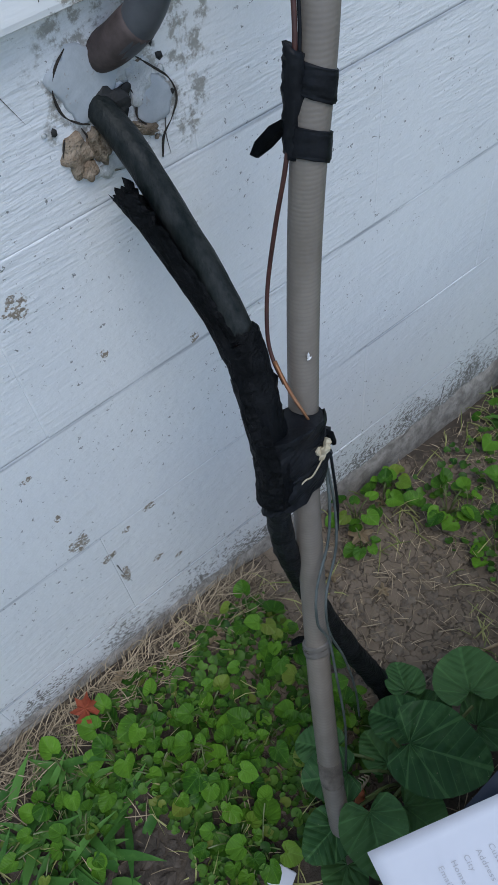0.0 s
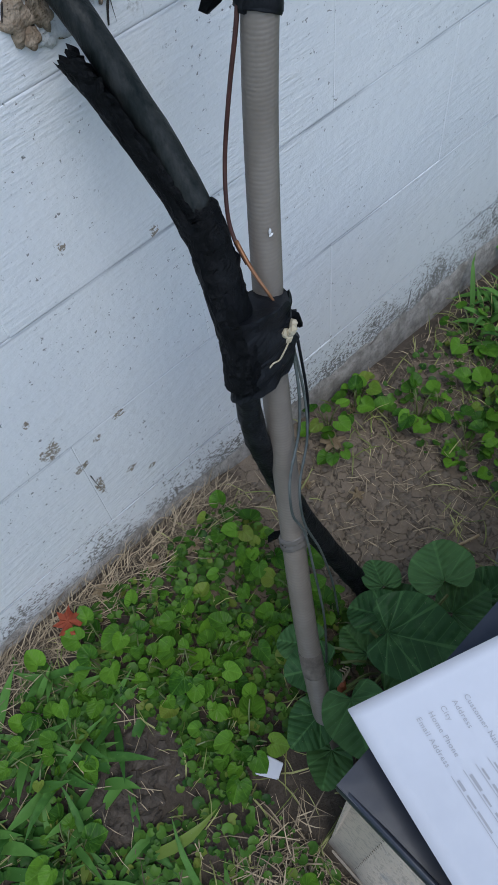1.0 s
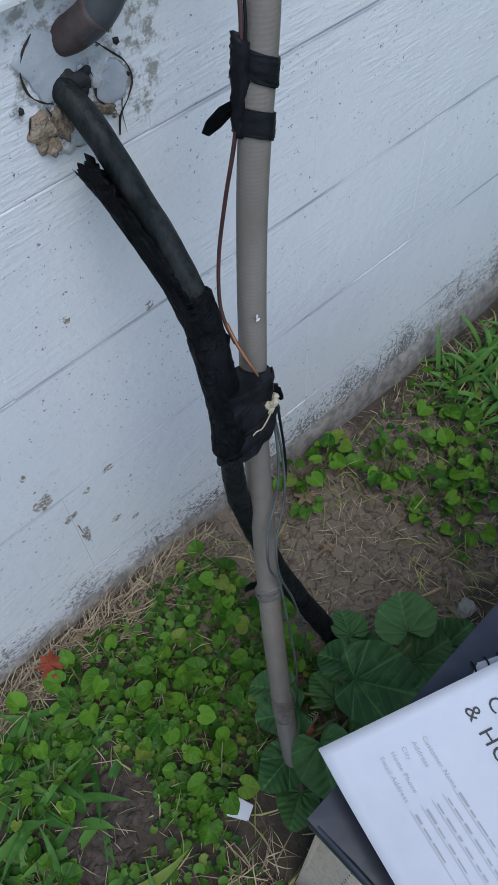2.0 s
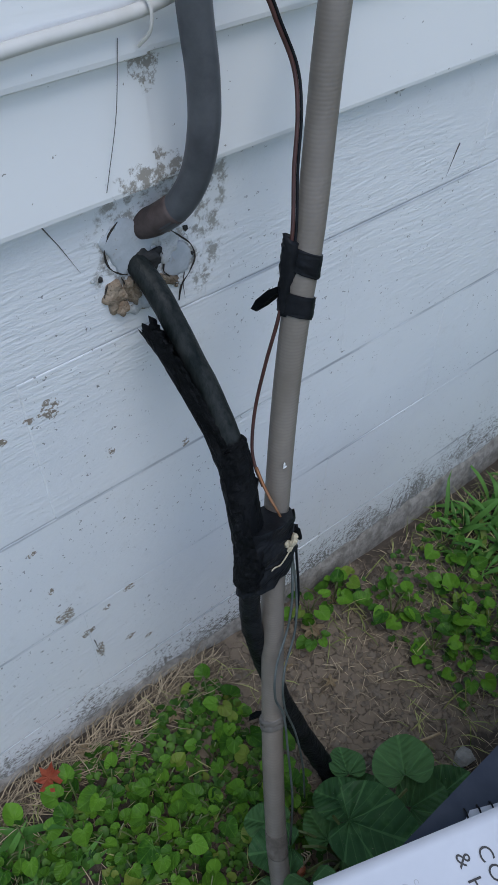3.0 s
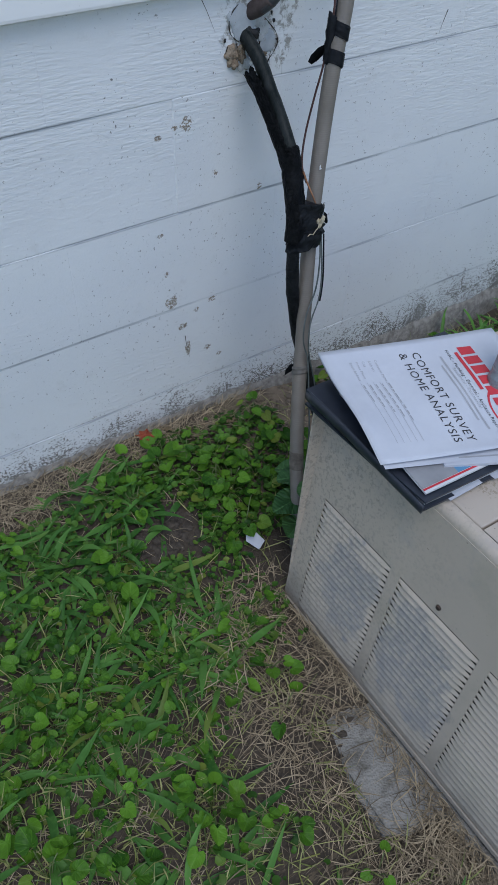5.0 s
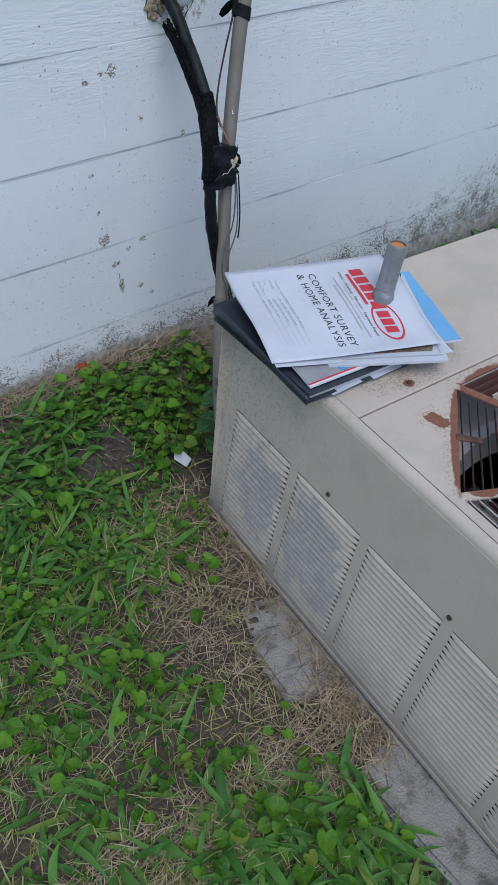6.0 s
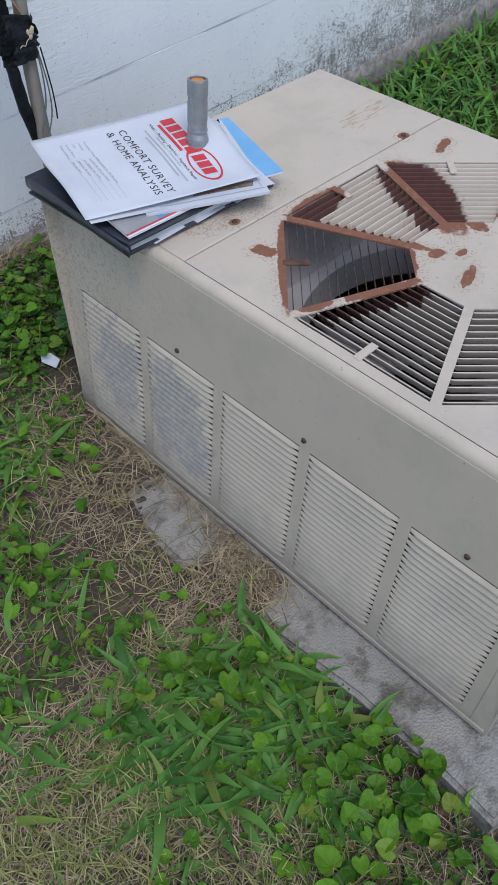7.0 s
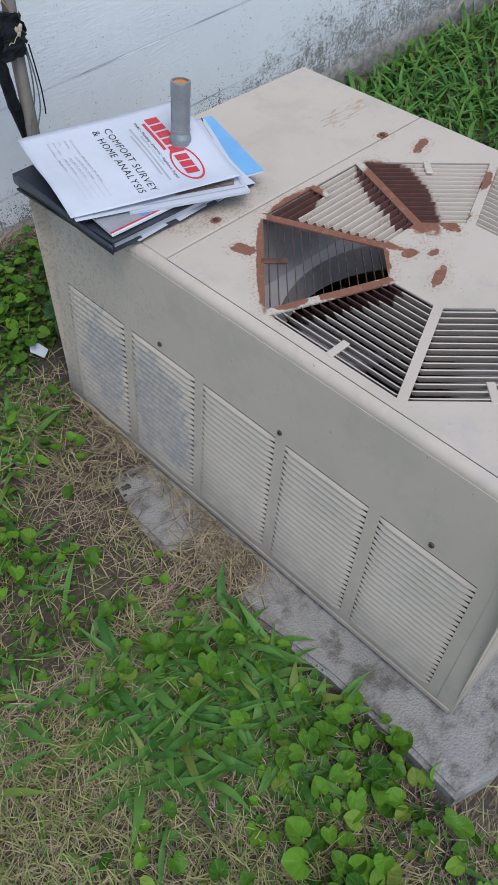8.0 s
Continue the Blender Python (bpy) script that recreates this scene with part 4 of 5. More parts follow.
part("wire", tube([(0.808, -0.21, 0.54), (0.806, -0.222, 0.47), (0.803, -0.226, 0.43), (0.801, -0.226, 0.41)], 0.0016, 6, 6), M_TAPE, low, smooth=True, at=Matrix.Translation((0.010, 0.018, -0.02)))
part("connector", tube([(0.713, -0.360, 0.035), (0.711, -0.363, 0.005), (0.709, -0.366, -0.02)], lambda s: 0.0055 + 0.002 * s, 10, 5), plain("orange_connector", (0.42, 0.13, 0.06), (0.50, 0.18, 0.09), 0.5), low, "orange wire connector", smooth=True)
for k in range(4):
    part("strand", tube([(0.713, -0.360, 0.03), (0.717 + 0.004 * k, -0.358, 0.055), (0.712 + 0.005 * k, -0.352, 0.075 - 0.006 * k)], 0.0009, 5, 5), M_CREAM, low)

cable = empty("white_cable")
tagged(cable, "white cable stapled along the siding", "cable")
part("sheath", tube([(-3.5, -0.020, 0.98), (0.2, -0.024, 0.995), (0.50, -0.026, 1.004), (0.60, -0.027, 1.009), (0.69, -0.026, 1.014), (0.77, -0.026, 1.016), (0.81, -0.026, 1.021), (0.855, -0.024, 1.031), (0.90, -0.022, 1.047), (0.97, -0.02, 1.08), (1.1, -0.02, 1.2), (1.15, -0.02, 1.5)], 0.0052, 10, 8), M_CABLE, cable, smooth=True)
part("clip", tube([(0.785, -0.020, 1.032), (0.788, -0.034, 1.022), (0.787, -0.034, 1.005), (0.783, -0.022, 0.992)], 0.0014, 6, 5), M_CABLE, cable)

# plaster patch round the hole
M_PLASTER = plain("broken_plaster", (0.42, 0.43, 0.43), (0.66, 0.67, 0.67), 0.85, 0.0, 50, 0.8, 0.004, specks=(0.14, 0.11, 0.08))
M_FOAM = plain("brown_foam", (0.12, 0.088, 0.055), (0.40, 0.33, 0.25), 0.9, 0.0, 90, 1.0, 0.006, specks=(0.03, 0.022, 0.015))
patch = empty("plaster_patch")
tagged(patch, "crumbling plaster patch with brown filler round the pipe hole", "plaster patch")


def chunk(name, material, centre, size, seed, rough, sub):
    part(name, lump(bmesh.new(), centre, size, seed, rough, sub), material, patch, smooth=True)


def flake(name, material, centre, rx, rz, proud, seed, lobes=0.22, turn=0.0):
    """A trowelled scab of plaster on the wall: uneven outline, broken edge, dished face."""
    bm = bmesh.new()
    n = 40
    rings = []
    for f, y in ((0.0, 1.0), (0.35, 0.96), (0.7, 0.85), (0.9, 0.72), (0.97, 0.45), (1.0, -0.4)):
        ring = []
        for k in range(n):
            a = 2 * math.pi * k / n
            r = 1 + lobes * noise.noise(Vector((1.6 * math.cos(a) + seed, 1.6 * math.sin(a), 2.0))) * 1.6 + 0.10 * noise.noise(Vector((6 * math.cos(a), 6 * math.sin(a), seed))) + 0.05 * noise.noise(Vector((16 * math.cos(a), 16 * math.sin(a), seed)))
            x, z = rx * r * f * math.cos(a), rz * r * f * math.sin(a)
            x, z = x * math.cos(turn) - z * math.sin(turn), x * math.sin(turn) + z * math.cos(turn)
            h = proud * y * (1 + 0.5 * noise.noise(Vector((x * 90 + seed, z * 90, 0))))
            ring.append(bm.verts.new((centre[0] + x, -h, centre[1] + z)))
        rings.append(ring)
    for a, b in zip(rings[1:], rings[2:]):
        for k in range(n):
            bm.faces.new((a[k], a[(k + 1) % n], b[(k + 1) % n], b[k]))
    bm.faces.new(rings[1])
    bmesh.ops.delete(bm, geom=rings[0], context='VERTS')
    bmesh.ops.recalc_face_normals(bm, faces=bm.faces)
    part(name, bm, material, patch, smooth=True)


M_SMOOTH = plain("smooth_plaster", (0.38, 0.41, 0.44), (0.52, 0.55, 0.58), 0.7, 0.0, 30, 0.4, 0.002, specks=(0.34, 0.33, 0.32))
M_OCHRE = plain("ochre_filler", (0.17, 0.115, 0.07), (0.44, 0.36, 0.27), 0.9, 0.0, 70, 1.0, 0.005, specks=(0.04, 0.03, 0.02))
flake("plaster_scab", M_SMOOTH, (0.767, 0.822), 0.027, 0.029, 0.0035, 3, 0.22)
flake("plaster_scab", M_PLASTER, (0.800, 0.826), 0.015, 0.020, 0.003, 7)
flake("plaster_scab", M_SMOOTH, (0.817, 0.784), 0.017, 0.018, 0.0035, 12, 0.15)
flake("plaster_scab", M_PLASTER, (0.806, 0.806), 0.012, 0.016, 0.004, 15, 0.4)
flake("plaster_scab", M_PLASTER, (0.764, 0.758), 0.020, 0.012, 0.0035, 21, 0.4, -0.3)
flake("filler_scab", M_OCHRE, (0.744, 0.776), 0.011, 0.016, 0.006, 25, 0.35)
flake("filler_scab", M_OCHRE, (0.750, 0.760), 0.006, 0.009, 0.008, 28, 0.4)
flake("filler_scab", M_FOAM, (0.762, 0.774), 0.008, 0.013, 0.009, 31, 0.4)
flake("filler_scab", M_FOAM, (0.805, 0.768), 0.012, 0.005, 0.006, 34, 0.4, -0.5)
for k in range(26):
    a = radians(random.uniform(0, 360))
    q = random.uniform(0.036, 0.058)
    chunk("plaster_crumb", (M_PLASTER, M_FOAM, M_DARK)[k % 3], (0.780 + q * math.cos(a), -0.001, 0.798 + 0.9 * q * math.sin(a)), (random.uniform(0.0015, 0.004), 0.002, random.uniform(0.0015, 0.004)), k + 30, 0.6, 1)
# open cracks round the scabs
M_GAP = plain("open_crack", (0.02, 0.017, 0.014), (0.06, 0.05, 0.04), 0.95)
for pts in ([(0.757, 0.848), (0.746, 0.838), (0.740, 0.824), (0.742, 0.808), (0.750, 0.798), (0.760, 0.792)], [(0.808, 0.822), (0.820, 0.810), (0.832, 0.796), (0.836, 0.780), (0.829, 0.766), (0.818, 0.754), (0.814, 0.738)],
            [(0.753, 0.792), (0.757, 0.780), (0.754, 0.768), (0.762, 0.762), (0.770, 0.765)], [(0.738, 0.790), (0.733, 0.776), (0.740, 0.764)], [(0.798, 0.806), (0.801, 0.792), (0.799, 0.780), (0.806, 0.770)]):
    part("crack", tube([(x, -0.0022, z) for x, z in pts], lambda f: 0.0004 + 0.0006 * abs(math.sin(9 * f)), 6, 6, rough=0.6), M_GAP, patch)
# near-black lump on the uncut wall, painted shade of the pipe hole
bm = bmesh.new()
lump(bm, (0.781, -0.003, 0.799), (0.016, 0.006, 0.012), 60, 0.7, 3)
part("hole_lining", bm, M_DARK, patch)
# fine cracks and a dry stalk caught on the wall
M_CRACK = plain("crack_dirt", (0.09, 0.085, 0.08), (0.15, 0.14, 0.13), 0.9)
for pts in ([(0.688, 0, 0.868), (0.700, 0, 0.845), (0.715, 0, 0.812)], [(0.826, 0, 0.775), (0.822, 0, 0.755), (0.823, 0, 0.735)], [(1.233, 0, 0.775), (1.226, 0, 0.755), (1.219, 0, 0.735)],
            [(0.635, 0, 0.245), (0.638, 0, 0.215), (0.644, 0, 0.185)], [(1.250, -0.008, 0.085), (1.244, -0.010, 0.05), (1.240, -0.012, 0.0)]):
    tagged(add("wall_crack", tube([(x, y - 0.0003, z) for x, y, z in pts], lambda s: 0.0007 * (1.15 - s), 5, 6, rough=0.5), M_CRACK), "thin dark crack in the white paint", "crack", kind="structure")
tagged(add("cobweb_strand", tube([(0.768, -0.019, 1.0), (0.758, -0.022, 0.95), (0.745, -0.022, 0.905), (0.742, -0.019, 0.888)], 0.00035, 5, 6), M_CRACK), "dusty strand hanging on the siding", "strand")

# ---- papers and torch on the unit ----
M_PAPER = plain("white_paper", (0.54, 0.565, 0.625), (0.63, 0.655, 0.71), 0.6, 0.0, 9, 0.05)
M_NAVY = plain("navy_vinyl", (0.022, 0.027, 0.040), (0.04, 0.046, 0.062), 0.28, 0.0, 30, 0.1)
M_INK = plain("black_ink", (0.03, 0.03, 0.033), (0.04, 0.04, 0.043), 0.6)
M_FAINT = plain("grey_ink", (0.36, 0.37, 0.40), (0.42, 0.43, 0.46), 0.6)
M_REDINK = plain("red_ink", (0.55, 0.035, 0.05), (0.62, 0.05, 0.065), 0.5)
M_BLUE = plain("blue_card", (0.16, 0.42, 0.72), (0.20, 0.48, 0.78), 0.4)


def unit_top(x):
    return 0.4365 - 0.0454 * (x - 0.637)


def quad_slab(corners, lift, thick, n=10, curl=None):
    """A sheet or slab over four corners (x, y, z), with thickness, in a grid so that it can curl."""
    bm = bmesh.new()
    a, b, c, d = [Vector(q) for q in corners]
    g = []
    for j in range(n + 1):
        row = []
        for i in range(n + 1):
            s, t = i / n, j / n
            p = (a.lerp(b, s)).lerp(d.lerp(c, s), t)
            p.z += lift + (curl(s, t) if curl else 0)
            row.append(bm.verts.new(p))
        g.append(row)
    for j in range(n):
        for i in range(n):
            bm.faces.new((g[j][i], g[j][i + 1], g[j + 1][i + 1], g[j + 1][i]))
    bmesh.ops.recalc_face_normals(bm, faces=bm.faces)
    made = bmesh.ops.extrude_face_region(bm, geom=bm.faces[:])["geom"]
    bmesh.ops.translate(bm, vec=(0, 0, thick), verts=[q for q in made if isinstance(q, bmesh.types.BMVert)])
    bmesh.ops.recalc_face_normals(bm, faces=bm.faces)
    return bm


BL, BF, BR, BK = (0.578, -0.470), (0.586, -0.722), (0.880, -0.733), (0.868, -0.462)
binder = empty("ring_binder")
tagged(binder, "dark navy vinyl binder stuffed with papers on the unit", "binder")
lowc = [(x, y, unit_top(x) if x > 0.62 else unit_top(0.62) + 0.004) for x, y in (BL, BF, BR, BK)]
part("lower_cover", quad_slab(lowc, 0.001, 0.0035), M_NAVY, binder)
part("page_block", quad_slab([(x + (0.006 if x < 0.7 else -0.006), y + (0.006 if y < -0.6 else -0.006), z) for x, y, z in lowc], 0.0045, 0.0125), plain("page_edges", (0.42, 0.43, 0.45), (0.66, 0.67, 0.69), 0.7, 0, 8, 0.5, 0.001, (1, 1, 90)), binder, "grey page edges")
upc = [(BL[0], BL[1], 0.470), (BF[0], BF[1], 0.4575), (BR[0], BR[1], 0.446), (BK[0], BK[1], 0.456)]
part("upper_cover", quad_slab(upc, 0.0, 0.003, 10, lambda s, t: -0.006 * math.sin(math.pi * s) * (1 - t)), M_NAVY, binder)
bm = tube([(BL[0] - 0.001, BL[1], 0.462), (0.580, -0.56, 0.460), (0.583, -0.65, 0.452), (BF[0] - 0.001, BF[1], 0.4475)], lambda s: 0.0105 - 0.002 * s, 10, 6)
for v in bm.verts:
    v.co.x = 0.582 + (v.co.x - 0.582) * 0.35
part("spine", bm, M_NAVY, binder, smooth=True)
for k in range(3):
    f = 0.25 + 0.28 * k
    c = Vector(upc[1]).lerp(Vector(upc[2]), f)
    part("divider_tab", box((c.x - 0.03, c.y - 0.003, c.z - 0.0125), (c.x + 0.03, c.y + 0.01, c.z - 0.0118)), M_PAPER, binder, "white divider tab")

brochure = empty("photo_brochure")
tagged(brochure, "glossy brochure with grey, blue and green pictures on binder", "brochure")
QA = [(0.608, -0.510, 0.4790), (0.593, -0.713, 0.4625), (0.862, -0.722, 0.4505), (0.860, -0.500, 0.4605)]


def on_brochure(s, t):
    """s along the front edge, t away from it."""
    l, f, r, k = [Vector(q) for q in QA]
    p = f.lerp(r, s).lerp(l.lerp(k, s), t)
    return p


part("sheet", quad_slab(QA, 0.0, 0.003), plain("glossy_paper", (0.70, 0.71, 0.73), (0.80, 0.81, 0.82), 0.25, 0, 8, 0), brochure)


def picture(s0, s1, t0, t1, material, name="picture"):
    part(name, quad_slab([on_brochure(s0, t0), on_brochure(s1, t0), on_brochure(s1, t1), on_brochure(s0, t1)], 0.0034, 0.0003, 3), material, brochure)


picture(0.0, 0.24, 0.036, 0.9, plain("photo_grey", (0.22, 0.225, 0.24), (0.40, 0.40, 0.41), 0.25, 0, 6, 0))
picture(0.24, 0.40, 0.036, 0.9, plain("photo_blue", (0.10, 0.24, 0.42), (0.14, 0.32, 0.50), 0.25, 0, 10, 0))
picture(0.40, 0.68, 0.036, 0.9, plain("photo_green", (0.10, 0.14, 0.06), (0.40, 0.36, 0.20), 0.25, 0, 90, 0))
picture(0.68, 0.96, 0.036, 0.9, plain("photo_tan", (0.30, 0.22, 0.16), (0.5, 0.4, 0.32), 0.25, 0, 60, 0))
picture(0.0, 0.97, 0.018, 0.032, M_REDINK, "red_line")

blue = empty("blue_folder")
tagged(blue, "bright blue card folder under the notebook", "folder")
C = Vector((0.893, -0.742, 0.0))
e1, e2 = Vector((0.30, 0.954, 0)).normalized(), Vector((-0.954, 0.30, 0)).normalized()
pts = [C, C + e1 * 0.20, C + e1 * 0.20 + e2 * 0.17, C + e2 * 0.17]
part("card", quad_slab([(p.x, p.y, 0.4525 + 0.006 * i) for p, i in zip(pts, (0, 0.3, 1, 1))], 0.0, 0.0012), M_BLUE, blue)
part("sheet", quad_slab([(p.x - 0.003, p.y - 0.004, 0.4510 + 0.006 * i) for p, i in zip(pts, (0, 0.3, 1, 1))], 0.0, 0.001), M_PAPER, blue, "white sheet")

notebook = empty("spiral_notebook")
tagged(notebook, "white spiral-bound booklet with a brown photo strip", "notebook")
Q1, e1, e2 = Vector((0.827, -0.777, 0.456)), Vector((0.427, 0.904, 0.0)), Vector((-0.904, 0.427, 0.01))
NBK = [Q1, Q1 + e1 * 0.243, Q1 + e1 * 0.243 + e2 * 0.20, Q1 + e2 * 0.20]
NBK[3].z = 0.464


def on_book(s, t):
    return NBK[0].lerp(NBK[1], s).lerp(NBK[3].lerp(NBK[2], s), t)


part("page_block", quad_slab(NBK, 0.0, 0.0045, 8), M_PAPER, notebook)
part("photo_strip", quad_slab([on_book(0.10, 0.10), on_book(0.16, 0.07), on_book(0.16, 0.55), on_book(0.10, 0.60)], 0.0048, 0.0003, 4), plain("photo_brown", (0.13, 0.085, 0.06), (0.36, 0.28, 0.22), 0.3, 0, 120, 0), notebook)
part("photo_strip", quad_slab([on_book(0.45, 0.06), on_book(0.86, 0.07), on_book(0.84, 0.11), on_book(0.50, 0.075)], 0.0048, 0.0003, 4), plain("photo_sand", (0.34, 0.29, 0.24), (0.46, 0.40, 0.34), 0.3, 0, 50, 0), notebook)
part("rule", quad_slab([on_book(0.05, 0.02), on_book(0.06, 0.02), on_book(0.06, 0.9), on_book(0.05, 0.9)], 0.0048, 0.0002, 2), M_FAINT, notebook)
part("rule", quad_slab([on_book(0.08, 0.035), on_book(0.95, 0.035), on_book(0.95, 0.042), on_book(0.08, 0.042)], 0.0048, 0.0002, 2), M_FAINT, notebook)
for k in range(14):
    c = on_book(0.99, 0.03 + 0.065 * k)
    bm = bmesh.new()
    bmesh.ops.create_circle(bm, segments=10, radius=0.0055)
    ring = [v.co.copy() for v in bm.verts]
    bm.free()
    q = [c + Vector((e1.x * p.x, e1.y * p.x, 0.002 + p.y)) for p in ring]
    part("coil", tube(q + [q[0]], 0.0009, 5, 2), M_TAPE, notebook)

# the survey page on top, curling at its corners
PL, PB, PR, PT = Vector((0.616, -0.444, 0.508)), Vector((0.564, -0.653, 0.485)), Vector((0.838, -0.748, 0.473)), Vector((0.884, -0.536, 0.510))


def on_page(a, b, lift=0.0):
    """a: 0..1 across the text, b: 0..1 from the foot of the page to its head."""
    p = PL.lerp(PB, a).lerp(PT.lerp(PR, a), b)
    p.z += lift - 0.011 * math.sin(math.pi * min(1, max(0, a))) ** 0.8 * math.sin(math.pi * min(1, max(0, b))) - 0.004 * math.sin(7 * a + 2 * b)
    return p


page = empty("survey_page")
tagged(page, "white printed survey sheet lying curled on the binder", "paper sheet")
bm = bmesh.new()
N = 24
g = [[bm.verts.new(on_page(i / N, j / N)) for i in range(N + 1)] for j in range(N + 1)]
for j in range(N):
    for i in range(N):
        bm.faces.new((g[j][i], g[j][i + 1], g[j + 1][i + 1], g[j + 1][i]))
made = bmesh.ops.extrude_face_region(bm, geom=bm.faces[:])["geom"]
bmesh.ops.translate(bm, vec=(0, 0, -0.0005), verts=[q for q in made if isinstance(q, bmesh.types.BMVert)])
bmesh.ops.recalc_face_normals(bm, faces=bm.faces)
part("sheet", bm, M_PAPER, page, smooth=True)
# loose sheet below it, slipped to one side
bm = bmesh.new()
g = [[bm.verts.new(on_page(i / N, j / N, -0.0035) + Vector((0.004, -0.006, -0.002)) * (i / N) ** 2 + Vector((0.010, -0.010, -0.009)) * (j / N) * (i / N) ** 2) for i in range(N + 1)] for j in range(N + 1)]
for j in range(N):
    for i in range(N):
        bm.faces.new((g[j][i], g[j][i + 1], g[j + 1][i + 1], g[j + 1][i]))
tagged(add("loose_sheet", bm, M_PAPER, smooth=True), "white sheet slipped under the survey page", "paper sheet")


def text(words, a, b, size, material, name="text", bold=0.0, shear=0.0, width=0.0):
    """Printed words on the page, starting at a, on the line b; size in page widths, spread to a width where one is given."""
    cu = bpy.data.curves.new("letters", 'FONT')
    cu.body, cu.size, cu.offset, cu.shear, cu.resolution_u, cu.space_character = words, 1.0, bold, shear, 3, 1.12
    ob = bpy.data.objects.new("letters", cu)
    scene.collection.objects.link(ob)
    bpy.context.view_layer.update()
    me = bpy.data.meshes.new_from_object(ob.evaluated_get(bpy.context.evaluated_depsgraph_get()))
    bpy.data.objects.remove(ob)
    bm = bmesh.new()
    bm.from_mesh(me)
    squeeze = width / (size * max(v.co.x for v in bm.verts)) if width else 1.0
    for v in bm.verts:
        q = on_page(a + v.co.x * size * squeeze, b + v.co.y * size * 0.2159 / 0.2794, 0.0005)
        v.co = q
    part(name, bm, material, page)


def bar(a0, a1, b0, b1, material, name="bar", n=6):
    bm = bmesh.new()
    lo = [bm.verts.new(on_page(a0 + (a1 - a0) * i / n, b0, 0.0005)) for i in range(n + 1)]
    hi = [bm.verts.new(on_page(a0 + (a1 - a0) * i / n, b1, 0.0005)) for i in range(n + 1)]
    for i in range(n):
        bm.faces.new((lo[i], lo[i + 1], hi[i + 1], hi[i]))
    part(name, bm, material, page)


text("COMFORT SURVEY", 0.098, 0.490, 0.080, M_INK, bold=0.0, width=0.806)
text("& HOME ANALYSIS", 0.092, 0.420, 0.080, M_INK, bold=0.0, width=0.806)
text("HVAC - Plumbing - Electrical - Appliance Repair", 0.125, 0.672, 0.032, M_INK, bold=0.004, width=0.71)
text("Residential - Commercial", 0.29, 0.650, 0.032, M_FAINT, width=0.37)
bar(0.17, 0.83, 0.626, 0.636, M_FAINT)
bar(0.25, 0.75, 0.602, 0.612, M_FAINT)
for k, words in enumerate(("Customer Name", "Address", "City", "Home Phone", "Email Address")):
    b = 0.272 - 0.034 * k
    text(words, 0.115, b, 0.026, M_FAINT)
    bar(0.31, 0.86, b - 0.002, b - 0.0005, M_FAINT, "form_line")
    x = 0.33
    while x < 0.7 - 0.05 * k:
        w = random.uniform(0.02, 0.07)
        bar(x, x + w, b + 0.004, b + random.uniform(0.008, 0.012), M_FAINT, "handwriting_bar", 2)
        x += w + random.uniform(0.008, 0.02)
# head of the page: the firm's mark as plain red shapes
for k in range(5):
    a = 0.12 + 0.095 * k
    bm = bmesh.new()
    bm.faces.new([bm.verts.new(on_page(a + da, b, 0.0005)) for da, b in ((0.0, 0.742), (0.075, 0.742), (0.085, 0.818), (0.012, 0.818))])
    part("red_block", bm, M_REDINK, page)
for k in range(3):
    a = 0.60 + 0.075 * k
    bm = bmesh.new()
    bm.faces.new([bm.verts.new(on_page(a + da, b, 0.0006)) for da, b in ((0.0, 0.742), (0.062, 0.742), (0.072, 0.815), (0.012, 0.815))])
    part("red_block", bm, M_REDINK, page)
bar(0.16, 0.52, 0.712, 0.730, M_REDINK, "red_bar")
bm = bmesh.new()
rings = []
for k in range(33):
    t = 2 * math.pi * k / 32
    rings.append([bm.verts.new(on_page(0.71 + rr * 0.19 * math.cos(t), 0.780 + rr * 0.078 * math.sin(t), 0.0004)) for rr in (0.88, 1.0)])
for p0, p1 in zip(rings, rings[1:]):
    bm.faces.new((p0[0], p0[1], p1[1], p1[0]))
part("red_ring", bm, M_REDINK, page)


def lathe(profile, seg=28):
    bm = bmesh.new()
    rings = [[bm.verts.new((1.1 * r * math.cos(2 * math.pi * k / seg), 1.1 * r * math.sin(2 * math.pi * k / seg), z)) for k in range(seg)] for r, z in profile]
    for a, b in zip(rings, rings[1:]):
        for k in range(seg):
            j = (k + 1) % seg
            bm.faces.new((a[k], a[j], b[j], b[k]))
    bm.faces.new(rings[0][::-1])
    bm.faces.new(rings[-1])
    return bm


M_TORCH = plain("grey_anodised", (0.27, 0.285, 0.305), (0.34, 0.355, 0.375), 0.36, 0.5, 60, 0.08)
axis = Vector((0.834, -0.616, 0.585)) - Vector((0.815, -0.622, 0.4712))
torch = empty("flashlight", Matrix.Translation((0.815, -0.622, 0.4712)) @ axis.to_track_quat('Z', 'Y').to_matrix().to_4x4())
tagged(torch, "grey metal flashlight standing head down on the papers", "flashlight")
H = axis.length
part("head", lathe([(0.0150, 0.0), (0.0166, 0.001), (0.0168, 0.010), (0.0160, 0.0105), (0.0160, 0.0125), (0.0168, 0.013), (0.0168, 0.017), (0.0160, 0.0175), (0.0160, 0.0195), (0.0168, 0.020), (0.0166, 0.026), (0.0150, 0.031), (0.0145, 0.034)]), M_TORCH, torch, smooth=False)
